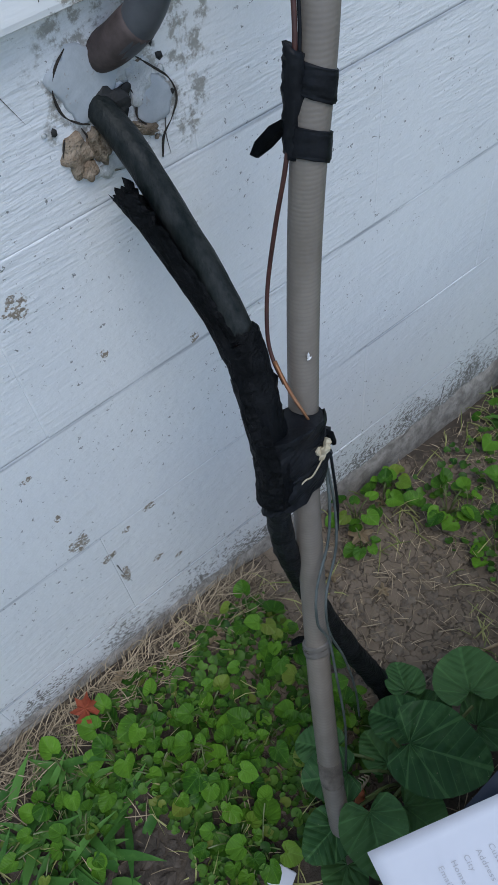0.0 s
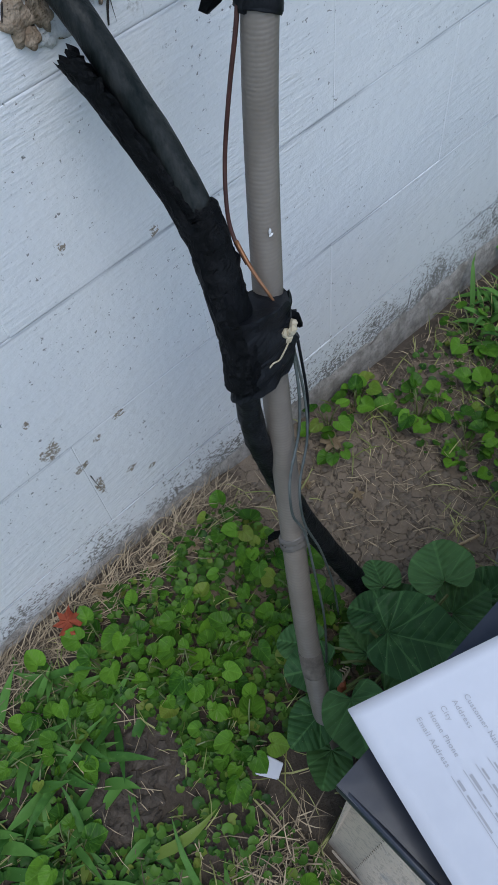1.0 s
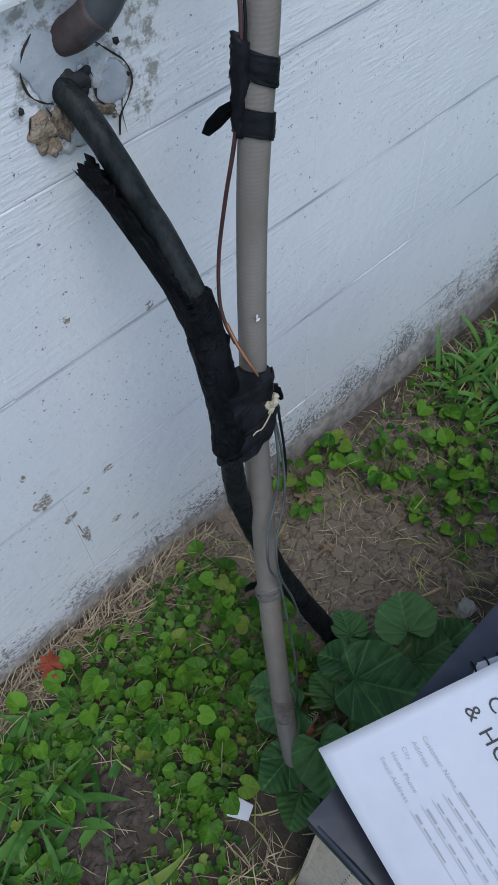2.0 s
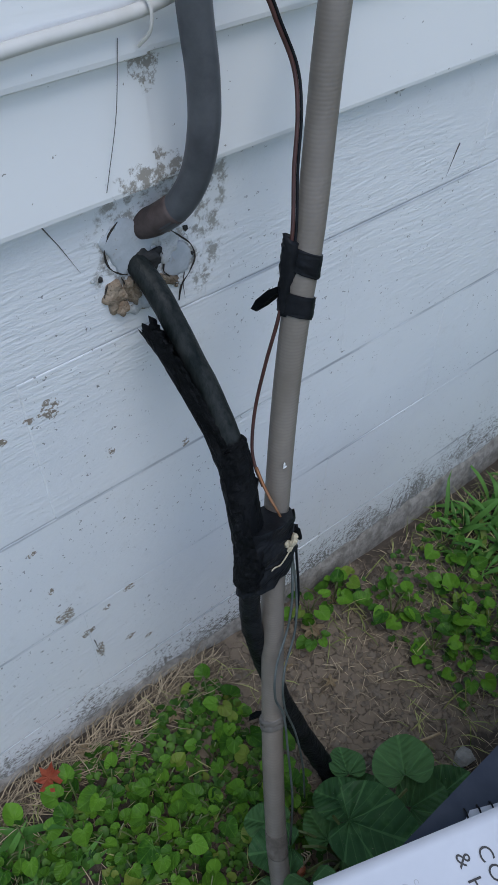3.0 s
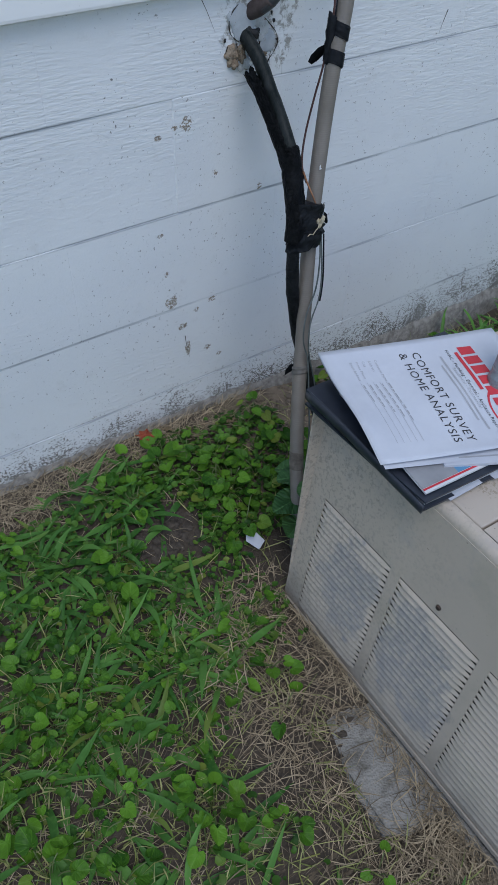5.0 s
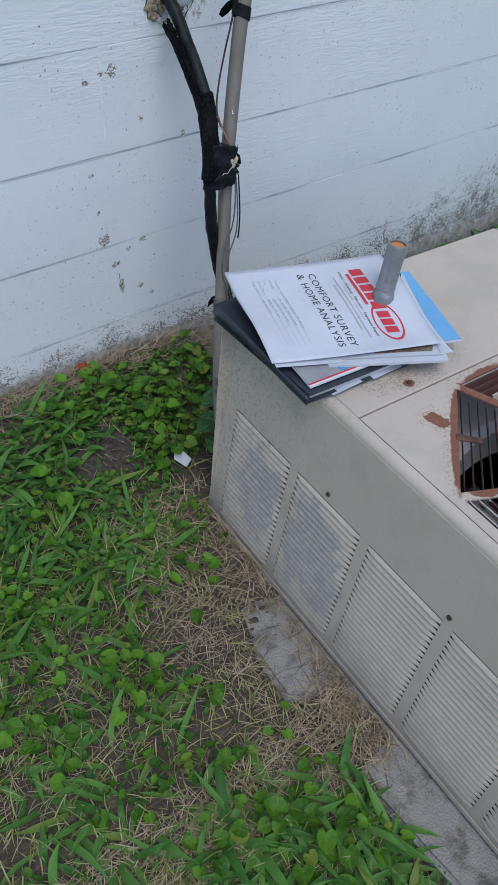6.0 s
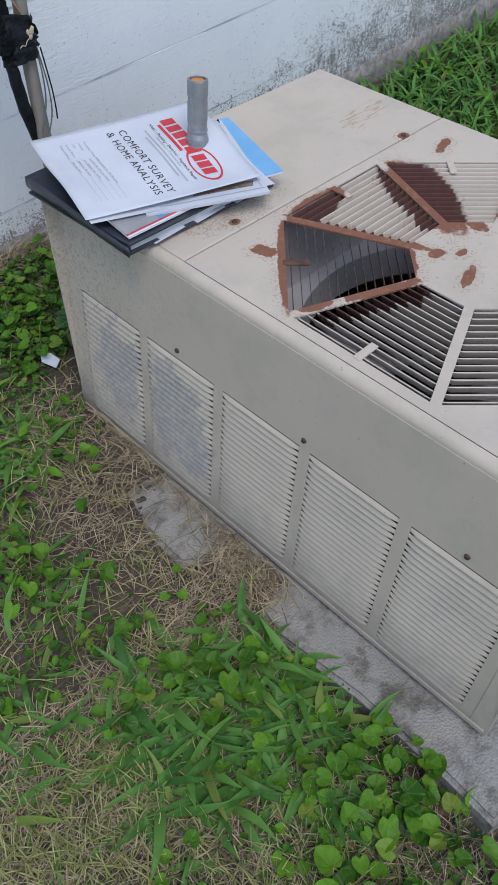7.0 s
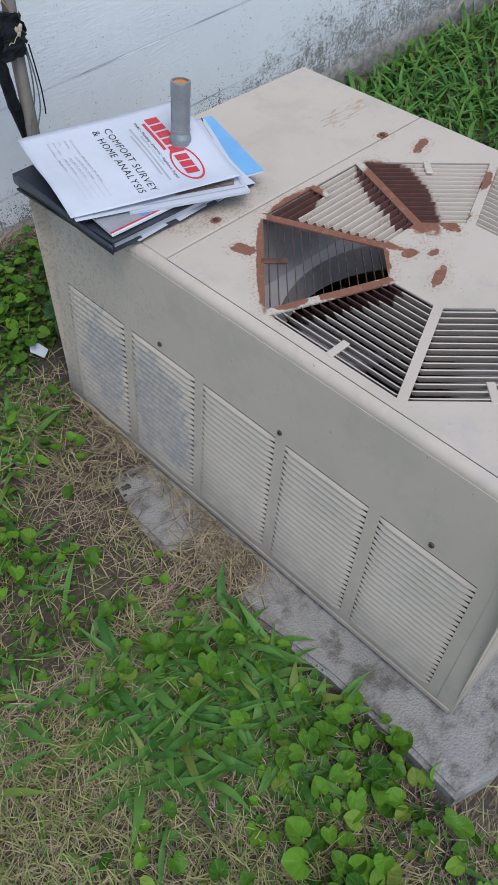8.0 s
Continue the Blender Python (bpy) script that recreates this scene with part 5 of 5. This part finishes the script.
part("barrel", lathe([(0.0142, 0.0335), (0.0142, 0.036), (0.0150, 0.0365), (0.0152, 0.040), (0.0140, 0.0405), (0.0143, 0.044), (0.0143, H - 0.026), (0.0149, H - 0.024), (0.0150, H - 0.003), (0.0146, H), (0.0118, H), (0.0116, H - 0.006)]), M_TORCH, torch)
part("tail_button", lathe([(0.0114, H - 0.0075), (0.0112, H - 0.003), (0.009, H - 0.0015), (0.004, H - 0.001)]), plain("orange_rubber", (0.62, 0.19, 0.03), (0.70, 0.25, 0.05), 0.5, 0, 60, 0.3), torch, "orange rubber switch", smooth=True)
for k in range(10):
    part("grip_groove", box((0.0154, -0.0012, 0.052), (0.0161, 0.0012, 0.082), 0.0003, 1), M_TORCH, torch, at=pose(0, 0, 0, 0, 0, 36 * k))

# ---- plants and litter ----
M_VIOLET = leafy("violet_leaf", (0.020, 0.072, 0.008), (0.112, 0.245, 0.022), veins=0.22, through_light=0.12)
M_BIGLEAF = leafy("broad_leaf", (0.028, 0.080, 0.028), (0.075, 0.165, 0.055), rough=0.42, veins=0.42, through_light=0.10)
M_COVER = leafy("cover_leaf", (0.014, 0.050, 0.009), (0.085, 0.180, 0.026), 'island', through_light=0.10)
M_BLADE = leafy("broad_grass", (0.036, 0.115, 0.022), (0.125, 0.275, 0.058), 'island')
M_GRASS = leafy("fine_grass", (0.13, 0.175, 0.045), (0.47, 0.46, 0.20), 'island')
n = Nodes("straw", 0.75)
M_STRAW = n.done(n.mix(n.island, (0.085, 0.062, 0.038), (0.46, 0.37, 0.24)))
M_STEM = plain("plant_stem", (0.085, 0.12, 0.035), (0.13, 0.16, 0.05), 0.5)
M_CLOD = plain("soil_clod", (0.10, 0.08, 0.06), (0.23, 0.19, 0.145), 0.95, 0, 50, 0.8, 0.004)
rng = np.random.default_rng(7)


def blocked(x, y, pad_too=False):
    """Under the unit or behind the wall."""
    if y > -0.012 or (0.563 < x < 1.30 and -1.475 < y < -0.472):
        return True
    return pad_too and 0.46 < x < 1.4 and -1.57 < y < -0.72 and not (0.48 < x and -1.07 < y < -0.945)


def heart(n_out=16, rings=2, cup=0.18, fold=0.12, wave=0.04, seed=0):
    """A heart-shaped leaf one unit across, its stalk at the origin and its tip along y."""
    bm = bmesh.new()
    c = bm.verts.new((0, 0.42, -0.02))
    loops = []
    for r_i in range(1, rings + 1):
        f = r_i / rings
        row = []
        for k in range(n_out):
            a = 2 * math.pi * k / n_out
            notch = math.exp(-(abs(a - math.pi) / 0.36) ** 2)
            tip = math.exp(-(min(a, 2 * math.pi - a) / 0.45) ** 2)
            rad = 0.50 * (1 - 0.6 * notch + 0.26 * tip + 0.05 * math.sin(2 * a + seed))
            x, y = rad * f * math.sin(a), 0.42 + rad * f * math.cos(a)
            z = cup * (f ** 2) * 0.5 + fold * abs(x) + wave * f * math.sin(5 * a + seed * 2.3) - 0.10 * tip * f
            row.append(bm.verts.new((x, y, z)))
        loops.append(row)
    for k in range(n_out):
        j = (k + 1) % n_out
        bm.faces.new((c, loops[0][k], loops[0][j]))
        for a_, b_ in zip(loops, loops[1:]):
            bm.faces.new((a_[k], b_[k], b_[j], a_[j]))
    bmesh.ops.recalc_face_normals(bm, faces=bm.faces)
    me = bpy.data.meshes.new("leaf")
    bm.to_mesh(me)
    bm.free()
    me.shade_smooth()
    return me


HEARTS = [heart(14, 2, random.uniform(0.1, 0.5), random.uniform(0.0, 0.3), random.uniform(0.01, 0.05), k) for k in range(8)]
BIGS = [heart(28, 5, random.uniform(0.0, 0.15), random.uniform(0.02, 0.16), 0.025, k) for k in range(4)]
for me in HEARTS:
    me.materials.append(M_VIOLET)
for me in BIGS:
    me.materials.append(M_BIGLEAF)


def stem_tube(bm, a, b, r=0.0011):
    a, b = Vector(a), Vector(b)
    mid = a.lerp(b, 0.55) + Vector((0, 0, 0.25 * (b - a).length))
    return tube([a, mid, b], r, 4, 3, bm=bm, caps=False)


def leaf_pose(x, y, z, size, yaw, tilt, roll=0.0):
    return Matrix.Translation((x, y, z)) @ Matrix.Rotation(radians(yaw), 4, 'Z') @ Matrix.Rotation(radians(tilt), 4, 'X') @ Matrix.Rotation(radians(roll), 4, 'Y') @ Matrix.Scale(size, 4)


def violet(x, y, count, size, spread):
    z0 = ground_z(x, y)
    plant = empty("violet_plant", Matrix.Translation((x, y, z0)))
    tagged(plant, "low violet weed with round bright green leaves in soil", "weed", "violet weeds")
    stems = bmesh.new()
    a0 = random.uniform(0, 360)
    for k in range(count):
        yaw = a0 + 360 * k / count + random.uniform(-35, 35)
        d = spread * random.uniform(0.3, 1.0)
        s = size * random.uniform(0.6, 1.15)
        px, py = d * math.sin(-radians(yaw)) * 1.0, d * math.cos(radians(yaw))
        wx, wy = x + px, y + py
        if blocked(wx, wy - 0.0) or wy > -0.025:
            px, py = px * 0.2, -abs(py) * 0.4
            if blocked(x + px, y + py):
                continue
        h = random.uniform(0.016, 0.052) * (size / 0.036) ** 0.6 + (0.012 if k < 2 else 0)
        h += ground_z(x + px, y + py) - z0
        add_mesh("leaf", random.choice(HEARTS), None, plant, at=leaf_pose(px, py, h, s, yaw, random.uniform(-34, 26), random.uniform(-26, 26)))
        stem_tube(stems, (0, 0, -0.005), (px, py, h))
    part("stalk", stems, M_STEM, plant)


def scatter(areas, ok=None):
    """Random places: (x0, x1, y0, y1, count) each."""
    out = []
    for x0, x1, y0, y1, count in areas:
        for _ in range(count):
            for _try in range(6):
                x, y = rng.uniform(x0, x1), rng.uniform(y0, y1)
                if not blocked(x, y) and (ok is None or ok(x, y)):
                    out.append((x, y))
                    break
    return out


def bare(x, y):
    """Where little grows: soil patches and the straw corner."""
    return ((x - 0.43) / 0.075) ** 2 + ((y + 0.25) / 0.06) ** 2 < 1 or ((x - 0.37) / 0.06) ** 2 + ((y + 0.74) / 0.08) ** 2 < 1 or (x < 0.26 and y > -0.10) or ((x - 0.93) / 0.14) ** 2 + ((y + 0.22) / 0.10) ** 2 < 1


for (x, y) in scatter([(-0.35, 0.42, -0.58, -0.10, 50), (0.40, 0.62, -0.36, -0.08, 14), (-0.3, 0.32, -0.95, -0.55, 26)], lambda x, y: not bare(x, y)):
    violet(x, y, random.randint(5, 9), random.uniform(0.014, 0.034), 0.045)
for (x, y) in scatter([(0.60, 0.80, -0.30, -0.07, 16), (0.95, 1.12, -0.10, -0.035, 5)], lambda x, y: not bare(x, y)):
    violet(x, y, random.randint(3, 6), random.uniform(0.022, 0.034), 0.03)
for (x, y) in scatter([(1.10, 1.50, -0.33, -0.08, 14), (1.5, 2.5, -0.5, -0.08, 16)]):
    violet(x, y, random.randint(4, 8), random.uniform(0.022, 0.034), 0.042)
for (x, y) in scatter([(0.30, 0.50, -0.72, -0.45, 6), (0.20, 0.42, -1.10, -0.72, 9), (-0.2, 0.25, -1.5, -1.0, 10)], lambda x, y: not bare(x, y)):
    violet(x, y, random.randint(2, 5), random.uniform(0.022, 0.034), 0.03)
for (x, y) in scatter([(0.22, 0.47, -1.68, -1.36, 22), (0.28, 0.44, -1.36, -1.05, 9), (0.0, 0.25, -1.75, -1.45, 10)]):
    violet(x, y, random.randint(6, 10), random.uniform(0.022, 0.038), 0.045)

# the dark broad-leaved plant at the foot of the conduit
burdock = empty("broad_leaf_plant", Matrix.Translation((0.78, -0.39, ground_z(0.78, -0.39))))
tagged(burdock, "dark green plant with large heart-shaped leaves at the conduit's foot", "plant")
stems = bmesh.new()
BIG = [(0.905, -0.355, 0.10, 0.105, -40, -16), (0.800, -0.400, 0.105, 0.135, -150, 10), (0.800, -0.330, 0.085, 0.085, 20, -25), (0.845, -0.340, 0.075, 0.075, -15, -30), (0.690, -0.330, 0.085, 0.085, 55, -10),
       (0.680, -0.415, 0.100, 0.100, 150, 12), (0.705, -0.290, 0.070, 0.075, 30, -20), (0.890, -0.410, 0.080, 0.090, -100, -4), (0.735, -0.435, 0.085, 0.090, -170, 14), (0.850, -0.300, 0.060, 0.070, -30, -20),
       (0.640, -0.375, 0.070, 0.075, 95, 5), (0.625, -0.420, 0.045, 0.070, 120, 15), (0.940, -0.420, 0.055, 0.085, -95, 8), (0.760, -0.345, 0.060, 0.070, -10, -12)]
for i, (x, y, z, s, yaw, tilt) in enumerate(BIG):
    p = Vector((x - 0.78, y + 0.39, z + 0.03))
    d = Vector((-math.sin(radians(yaw)), math.cos(radians(yaw)), 0)) * (s * 0.42)
    add_mesh("leaf", BIGS[i % 4], None, burdock, at=leaf_pose(p.x - d.x, p.y - d.y, p.z, s * 0.84, yaw, tilt, random.uniform(-10, 10)))
    stem_tube(stems, (0, 0, -0.01), p - d, 0.0022)
part("stalk", stems, M_STEM, burdock)


def strips(places, length, width, lift, bend, segs, fold=0.0, z_off=0.0, heading=None):
    """Grass blades or straw at the places, as verts and faces of one mesh."""
    vs, fs = [], []
    for x, y in places:
        z = ground_z(x, y) + z_off * rng.random()
        a = heading(x, y) if heading else rng.uniform(0, 2 * math.pi)
        ln, w = rng.uniform(*length), rng.uniform(*width)
        e, k = rng.uniform(*lift), rng.uniform(*bend)
        turn = rng.uniform(-0.9, 0.9) if segs > 2 else rng.uniform(-0.25, 0.25)
        p = np.array([x, y, z])
        base = len(vs)
        for i in range(segs + 1):
            f = i / segs
            hw = w * 0.5 * min(1, 2.2 * (1 - f) + 0.04) * (0.65 + 0.35 * min(1, 4 * f))
            aa = a + turn * f
            side = np.array([-math.sin(aa), math.cos(aa), 0]) * hw
            if fold:
                vs += [tuple(p - side + (0, 0, fold * hw)), tuple(p), tuple(p + side + (0, 0, fold * hw))]
            else:
                vs += [tuple(p - side), tuple(p + side)]
            ee = e - k * f
            p = p + np.array([math.cos(aa) * math.cos(ee), math.sin(aa) * math.cos(ee), math.sin(ee)]) * (ln / segs)
            if p[1] > -0.006:
                p[1] = -0.006
            if 0.556 < p[0] < 1.3 and -1.48 < p[1] < -0.468:
                p[0] = 0.556 if p[0] < 0.75 else p[0]
            gz = ground_z(p[0], p[1])
            if p[2] < gz + 0.001:
                p[2] = gz + 0.001 + 0.003 * rng.random()
        m = 3 if fold else 2
        for i in range(segs):
            for j in range(m - 1):
                q = base + i * m + j
                fs.append((q, q + 1, q + 1 + m, q + m))
    return vs, fs


def stuff(name, data, material, label, category):
    me = bpy.data.meshes.new(name)
    me.from_pydata(data[0], [], data[1])
    ob = add_mesh(name, me, material, smooth=True)
    return tagged(ob, label, category, kind="stuff")


def join(*sets):
    vs, fs = [], []
    for v, f in sets:
        b = len(vs)
        vs += v
        fs += [tuple(i + b for i in q) for q in f]
    return vs, fs


def disc(cx, cy, rx, ry, count):
    r = np.sqrt(rng.random(count))
    a = rng.uniform(0, 2 * math.pi, count)
    return [(cx + rx * q * math.cos(t), cy + ry * q * math.sin(t)) for q, t in zip(r, a) if not blocked(cx + rx * q * math.cos(t), cy + ry * q * math.sin(t), True)]


free = lambda x, y: not bare(x, y) and not blocked(x, y, True)
stuff("broad_grass", join(
    strips(disc(0.30, -1.15, 0.17, 0.14, 340), (0.05, 0.13), (0.009, 0.017), (0.15, 0.8), (0.3, 1.3), 5, 0.35),
    strips(disc(0.34, -0.19, 0.16, 0.08, 40), (0.05, 0.10), (0.009, 0.016), (0.3, 0.9), (0.3, 1.2), 5, 0.35),
    strips(disc(0.43, -0.13, 0.09, 0.06, 40), (0.04, 0.09), (0.008, 0.014), (0.4, 1.0), (0.3, 1.2), 5, 0.35),
    strips(disc(0.36, -1.28, 0.11, 0.10, 130), (0.05, 0.12), (0.009, 0.016), (0.15, 0.8), (0.3, 1.3), 5, 0.35),
    strips(scatter([(-0.35, 0.45, -0.60, -0.06, 620), (-0.35, 0.30, -1.05, -0.55, 260), (-0.3, 0.4, -1.8, -1.1, 120)], free), (0.05, 0.12), (0.007, 0.015), (0.15, 0.8), (0.3, 1.2), 5, 0.35),
    strips(scatter([(1.36, 2.9, -1.1, -0.06, 5200)]), (0.05, 0.13), (0.007, 0.014), (0.5, 1.3), (0.8, 1.8), 5, 0.35),
), M_BLADE, "broad-bladed green crabgrass growing in clumps", "grass")
stuff("fine_grass", join(
    strips(scatter([(-0.6, 0.20, -2.0, -1.02, 11000), (0.1, 0.36, -1.8, -1.35, 1800)], free), (0.025, 0.07), (0.0012, 0.0026), (0.4, 1.4), (0.2, 1.3), 3),
    strips(scatter([(-0.5, 0.5, -1.2, -0.4, 3200), (-0.4, 0.75, -0.5, -0.04, 700), (0.8, 1.6, -0.4, -0.03, 350), (1.3, 3.2, -1.4, -0.04, 7000), (0.4, 0.9, -1.95, -1.6, 900), (0.8, 3.2, -2.1, -1.45, 6000)], free), (0.02, 0.07), (0.0012, 0.0028), (0.2, 1.2), (0.2, 1.3), 3),
    strips(scatter([(-3.5, -0.6, -2.6, -0.05, 5000), (-0.6, 3.5, -3.2, -2.0, 6000), (2.9, 4.5, -2.0, -0.05, 3500)]), (0.03, 0.08), (0.002, 0.004), (0.4, 1.4), (0.2, 1.3), 2),
), M_GRASS, "fine green lawn grass, thin and patchy", "grass")
along_wall = lambda x, y: rng.normal(0.2, 0.9)
stuff("straw", join(
    strips(scatter([(0.15, 0.80, -0.075, -0.014, 1100)]), (0.02, 0.07), (0.0009, 0.0018), (0.0, 0.55), (0.2, 0.9), 3, 0, 0.014, along_wall),
    strips(scatter([(-0.25, 0.27, -0.14, -0.014, 1100)]), (0.02, 0.06), (0.0009, 0.0018), (-0.05, 0.5), (0.1, 0.8), 3, 0, 0.012),
    strips(scatter([(0.34, 0.562, -1.12, -0.42, 1900)], lambda x, y: rng.random() < 0.35 + 2.8 * (x - 0.34) and not (0.45 < x < 0.52 and -0.93 < y < -0.74)), (0.02, 0.07), (0.0009, 0.0019), (-0.05, 0.4), (0.1, 0.7), 3, 0, 0.020),
    strips(scatter([(0.475, 0.562, -1.10, -0.92, 500), (0.545, 0.562, -1.45, -0.5, 260)]), (0.02, 0.06), (0.0009, 0.0018), (-0.05, 0.3), (0.1, 0.6), 3, 0, 0.03),
    strips(scatter([(-0.35, 0.48, -1.80, -0.95, 15000), (-0.35, 0.48, -0.85, -0.5, 1800), (-0.3, 0.6, -0.5, -0.05, 700)], lambda x, y: not blocked(x, y, True)), (0.015, 0.055), (0.0008, 0.0017), (-0.05, 0.35), (0.1, 0.6), 2, 0, 0.014),
    strips(scatter([(0.75, 1.7, -0.46, -0.02, 2400), (1.3, 2.4, -1.2, -0.03, 1500), (0.4, 0.9, -1.95, -1.56, 1300)]), (0.010, 0.038), (0.0008, 0.0017), (-0.05, 0.3), (0.1, 0.6), 2, 0, 0.006),
), M_STRAW, "dry brown straw and dead grass lying on soil", "straw")


def small_leaves(places, size):
    vs, fs = [], []
    for x, y in places:
        s = rng.uniform(*size)
        z = ground_z(x, y) + rng.uniform(0.006, 0.024)
        t = Matrix.Rotation(rng.uniform(0, 6.28), 3, 'Z') @ Matrix.Rotation(rng.uniform(-0.45, 0.45), 3, 'X') @ Matrix.Rotation(rng.uniform(-0.45, 0.45), 3, 'Y')
        b = len(vs)
        vs.append((x, y, z - 0.08 * s))
        for k in range(8):
            a = 2 * math.pi * k / 8
            r = s * 0.5 * (0.45 if k == 4 else 1.0)
            q = t @ Vector((r * math.sin(a), r * math.cos(a), 0.12 * s))
            vs.append((x + q.x, min(y + q.y, -0.008), z + q.z))
        fs += [(b, b + 1 + k, b + 1 + (k + 1) % 8) for k in range(8)]
    return vs, fs


stuff("ground_cover", join(small_leaves(scatter([(0.50, 0.80, -0.36, -0.05, 1500), (-0.3, 0.55, -0.58, -0.10, 2400), (1.08, 1.5, -0.36, -0.05, 420), (-0.3, 0.35, -1.1, -0.5, 500), (0.2, 0.47, -1.7, -1.3, 250)], lambda x, y: not bare(x, y)), (0.005, 0.018))), M_COVER, "small round green leaves creeping over soil", "ground cover")

M_CLOD_DARK = plain("damp_clod", (0.040, 0.032, 0.025), (0.11, 0.09, 0.07), 0.95, 0, 50, 0.8, 0.004)


def clods(places, material, label):
    bm = bmesh.new()
    for k, (x, y, s) in enumerate(places):
        if not blocked(x, y):
            lump(bm, (x, y, ground_z(x, y)), (s, s * rng.uniform(0.6, 1.3), s * 0.6), k, 0.8, 1)
    tagged(add("soil_clods", bm, material), label, "soil", kind="stuff")


clods([(0.43 + rng.normal(0, 0.034), -0.25 + rng.normal(0, 0.028), rng.uniform(0.003, 0.012)) for _ in range(170)] + [(0.37 + rng.normal(0, 0.035), -0.74 + rng.normal(0, 0.04), rng.uniform(0.002, 0.008)) for _ in range(90)] + [(rng.uniform(0.36, 0.55), rng.uniform(-0.80, -0.42), rng.uniform(0.002, 0.009)) for _ in range(260)], M_CLOD_DARK, "crumbled dark damp soil clods")
clods([(0.72 + rng.normal(0, 0.04), -0.27 + rng.normal(0, 0.04), rng.uniform(0.003, 0.012)) for _ in range(60)] + [(rng.uniform(0.82, 1.35), rng.uniform(-0.36, -0.04), rng.uniform(0.002, 0.009)) for _ in range(650)], M_CLOD, "dry brown soil crumbs")

# single bits of litter
M_DEAD = plain("dead_leaf", (0.30, 0.22, 0.125), (0.48, 0.38, 0.24), 0.8, 0, 60, 0.4)


def dead_leaf(x, y, size, yaw, material, label, lobes=5, seed=0, name="dead_leaf", lift=0.014):
    bm = bmesh.new()
    c = bm.verts.new((0, 0, 0.12))
    pts = []
    for k in range(22):
        a = 2 * math.pi * k / 22
        r = 0.5 * (0.72 + 0.28 * math.cos(lobes * a + seed) + 0.12 * noise.noise(Vector((k * 0.9, seed, 0))))
        pts.append(bm.verts.new((r * math.cos(a), 0.8 * r * math.sin(a), 0.10 + 0.14 * noise.noise(Vector((3 * math.cos(a), 3 * math.sin(a), seed))))))
    for k in range(22):
        bm.faces.new((c, pts[k], pts[(k + 1) % 22]))
    bmesh.ops.solidify(bm, geom=bm.faces[:], thickness=0.012)
    ob = add(name, bm, material, at=Matrix.Translation((x, y, ground_z(x, y) + lift)) @ Matrix.Rotation(radians(yaw), 4, 'Z') @ Matrix.Rotation(0.25, 4, 'Y') @ Matrix.Scale(size, 4))
    tagged(ob, label, "leaf")


for x, y, s, yaw in ((0.985, -0.085, 0.055, 20), (0.945, -0.175, 0.032, 80), (0.90, -0.11, 0.03, 140), (0.70, -0.07, 0.035, 10), (0.64, -0.055, 0.028, 50), (1.06, -0.06, 0.026, 100), (0.80, -0.10, 0.022, 60), (0.56, -0.035, 0.03, 20)):
    dead_leaf(x, y, s, yaw, M_DEAD, "dry tan fallen leaf curled on soil", seed=x * 10)
dead_leaf(0.50, -0.052, 0.056, 70, plain("orange_leaf", (0.42, 0.085, 0.04), (0.55, 0.15, 0.07), 0.7, 0, 60, 0.4), "faded orange scrap lying in straw by the wall", 7, 2.0, "orange_scrap", 0.040)
bm = bmesh.new()
outline = [(-0.012, -0.018), (0.010, -0.020), (0.016, 0.004), (0.006, 0.022), (-0.010, 0.014)]
vs = [bm.verts.new((x, y, 0)) for x, y in outline]
f = bm.faces.new(vs)
made = bmesh.ops.extrude_face_region(bm, geom=[f])["geom"]
bmesh.ops.translate(bm, vec=(0, 0, 0.003), verts=[q for q in made if isinstance(q, bmesh.types.BMVert)])
bmesh.ops.recalc_face_normals(bm, faces=bm.faces)
bmesh.ops.bevel(bm, geom=bm.edges[:], offset=0.0008, segments=1, affect='EDGES')
tagged(add("plastic_shard", bm, M_PAPER, at=pose(0.572, -0.362, ground_z(0.572, -0.362) + 0.022, 28, -20, 30)), "broken white plastic shard among weeds", "shard")
tagged(add("twig", tube([(0.93, -0.30, -0.03 + ground_z(0.93, -0.3) + 0.036), (0.98, -0.33, ground_z(0.98, -0.33) + 0.010), (1.03, -0.345, ground_z(1.03, -0.345) + 0.007)], 0.0024, 6, 5, rough=0.2), M_DEAD), "thin dry tan twig on soil", "twig")
bm = bmesh.new()
lump(bm, (1.03, -0.395, ground_z(1.03, -0.395) + 0.006), (0.020, 0.014, 0.010), 5, 0.5, 2)
tagged(add("stone", bm, M_CONC), "small grey stone on soil", "stone")
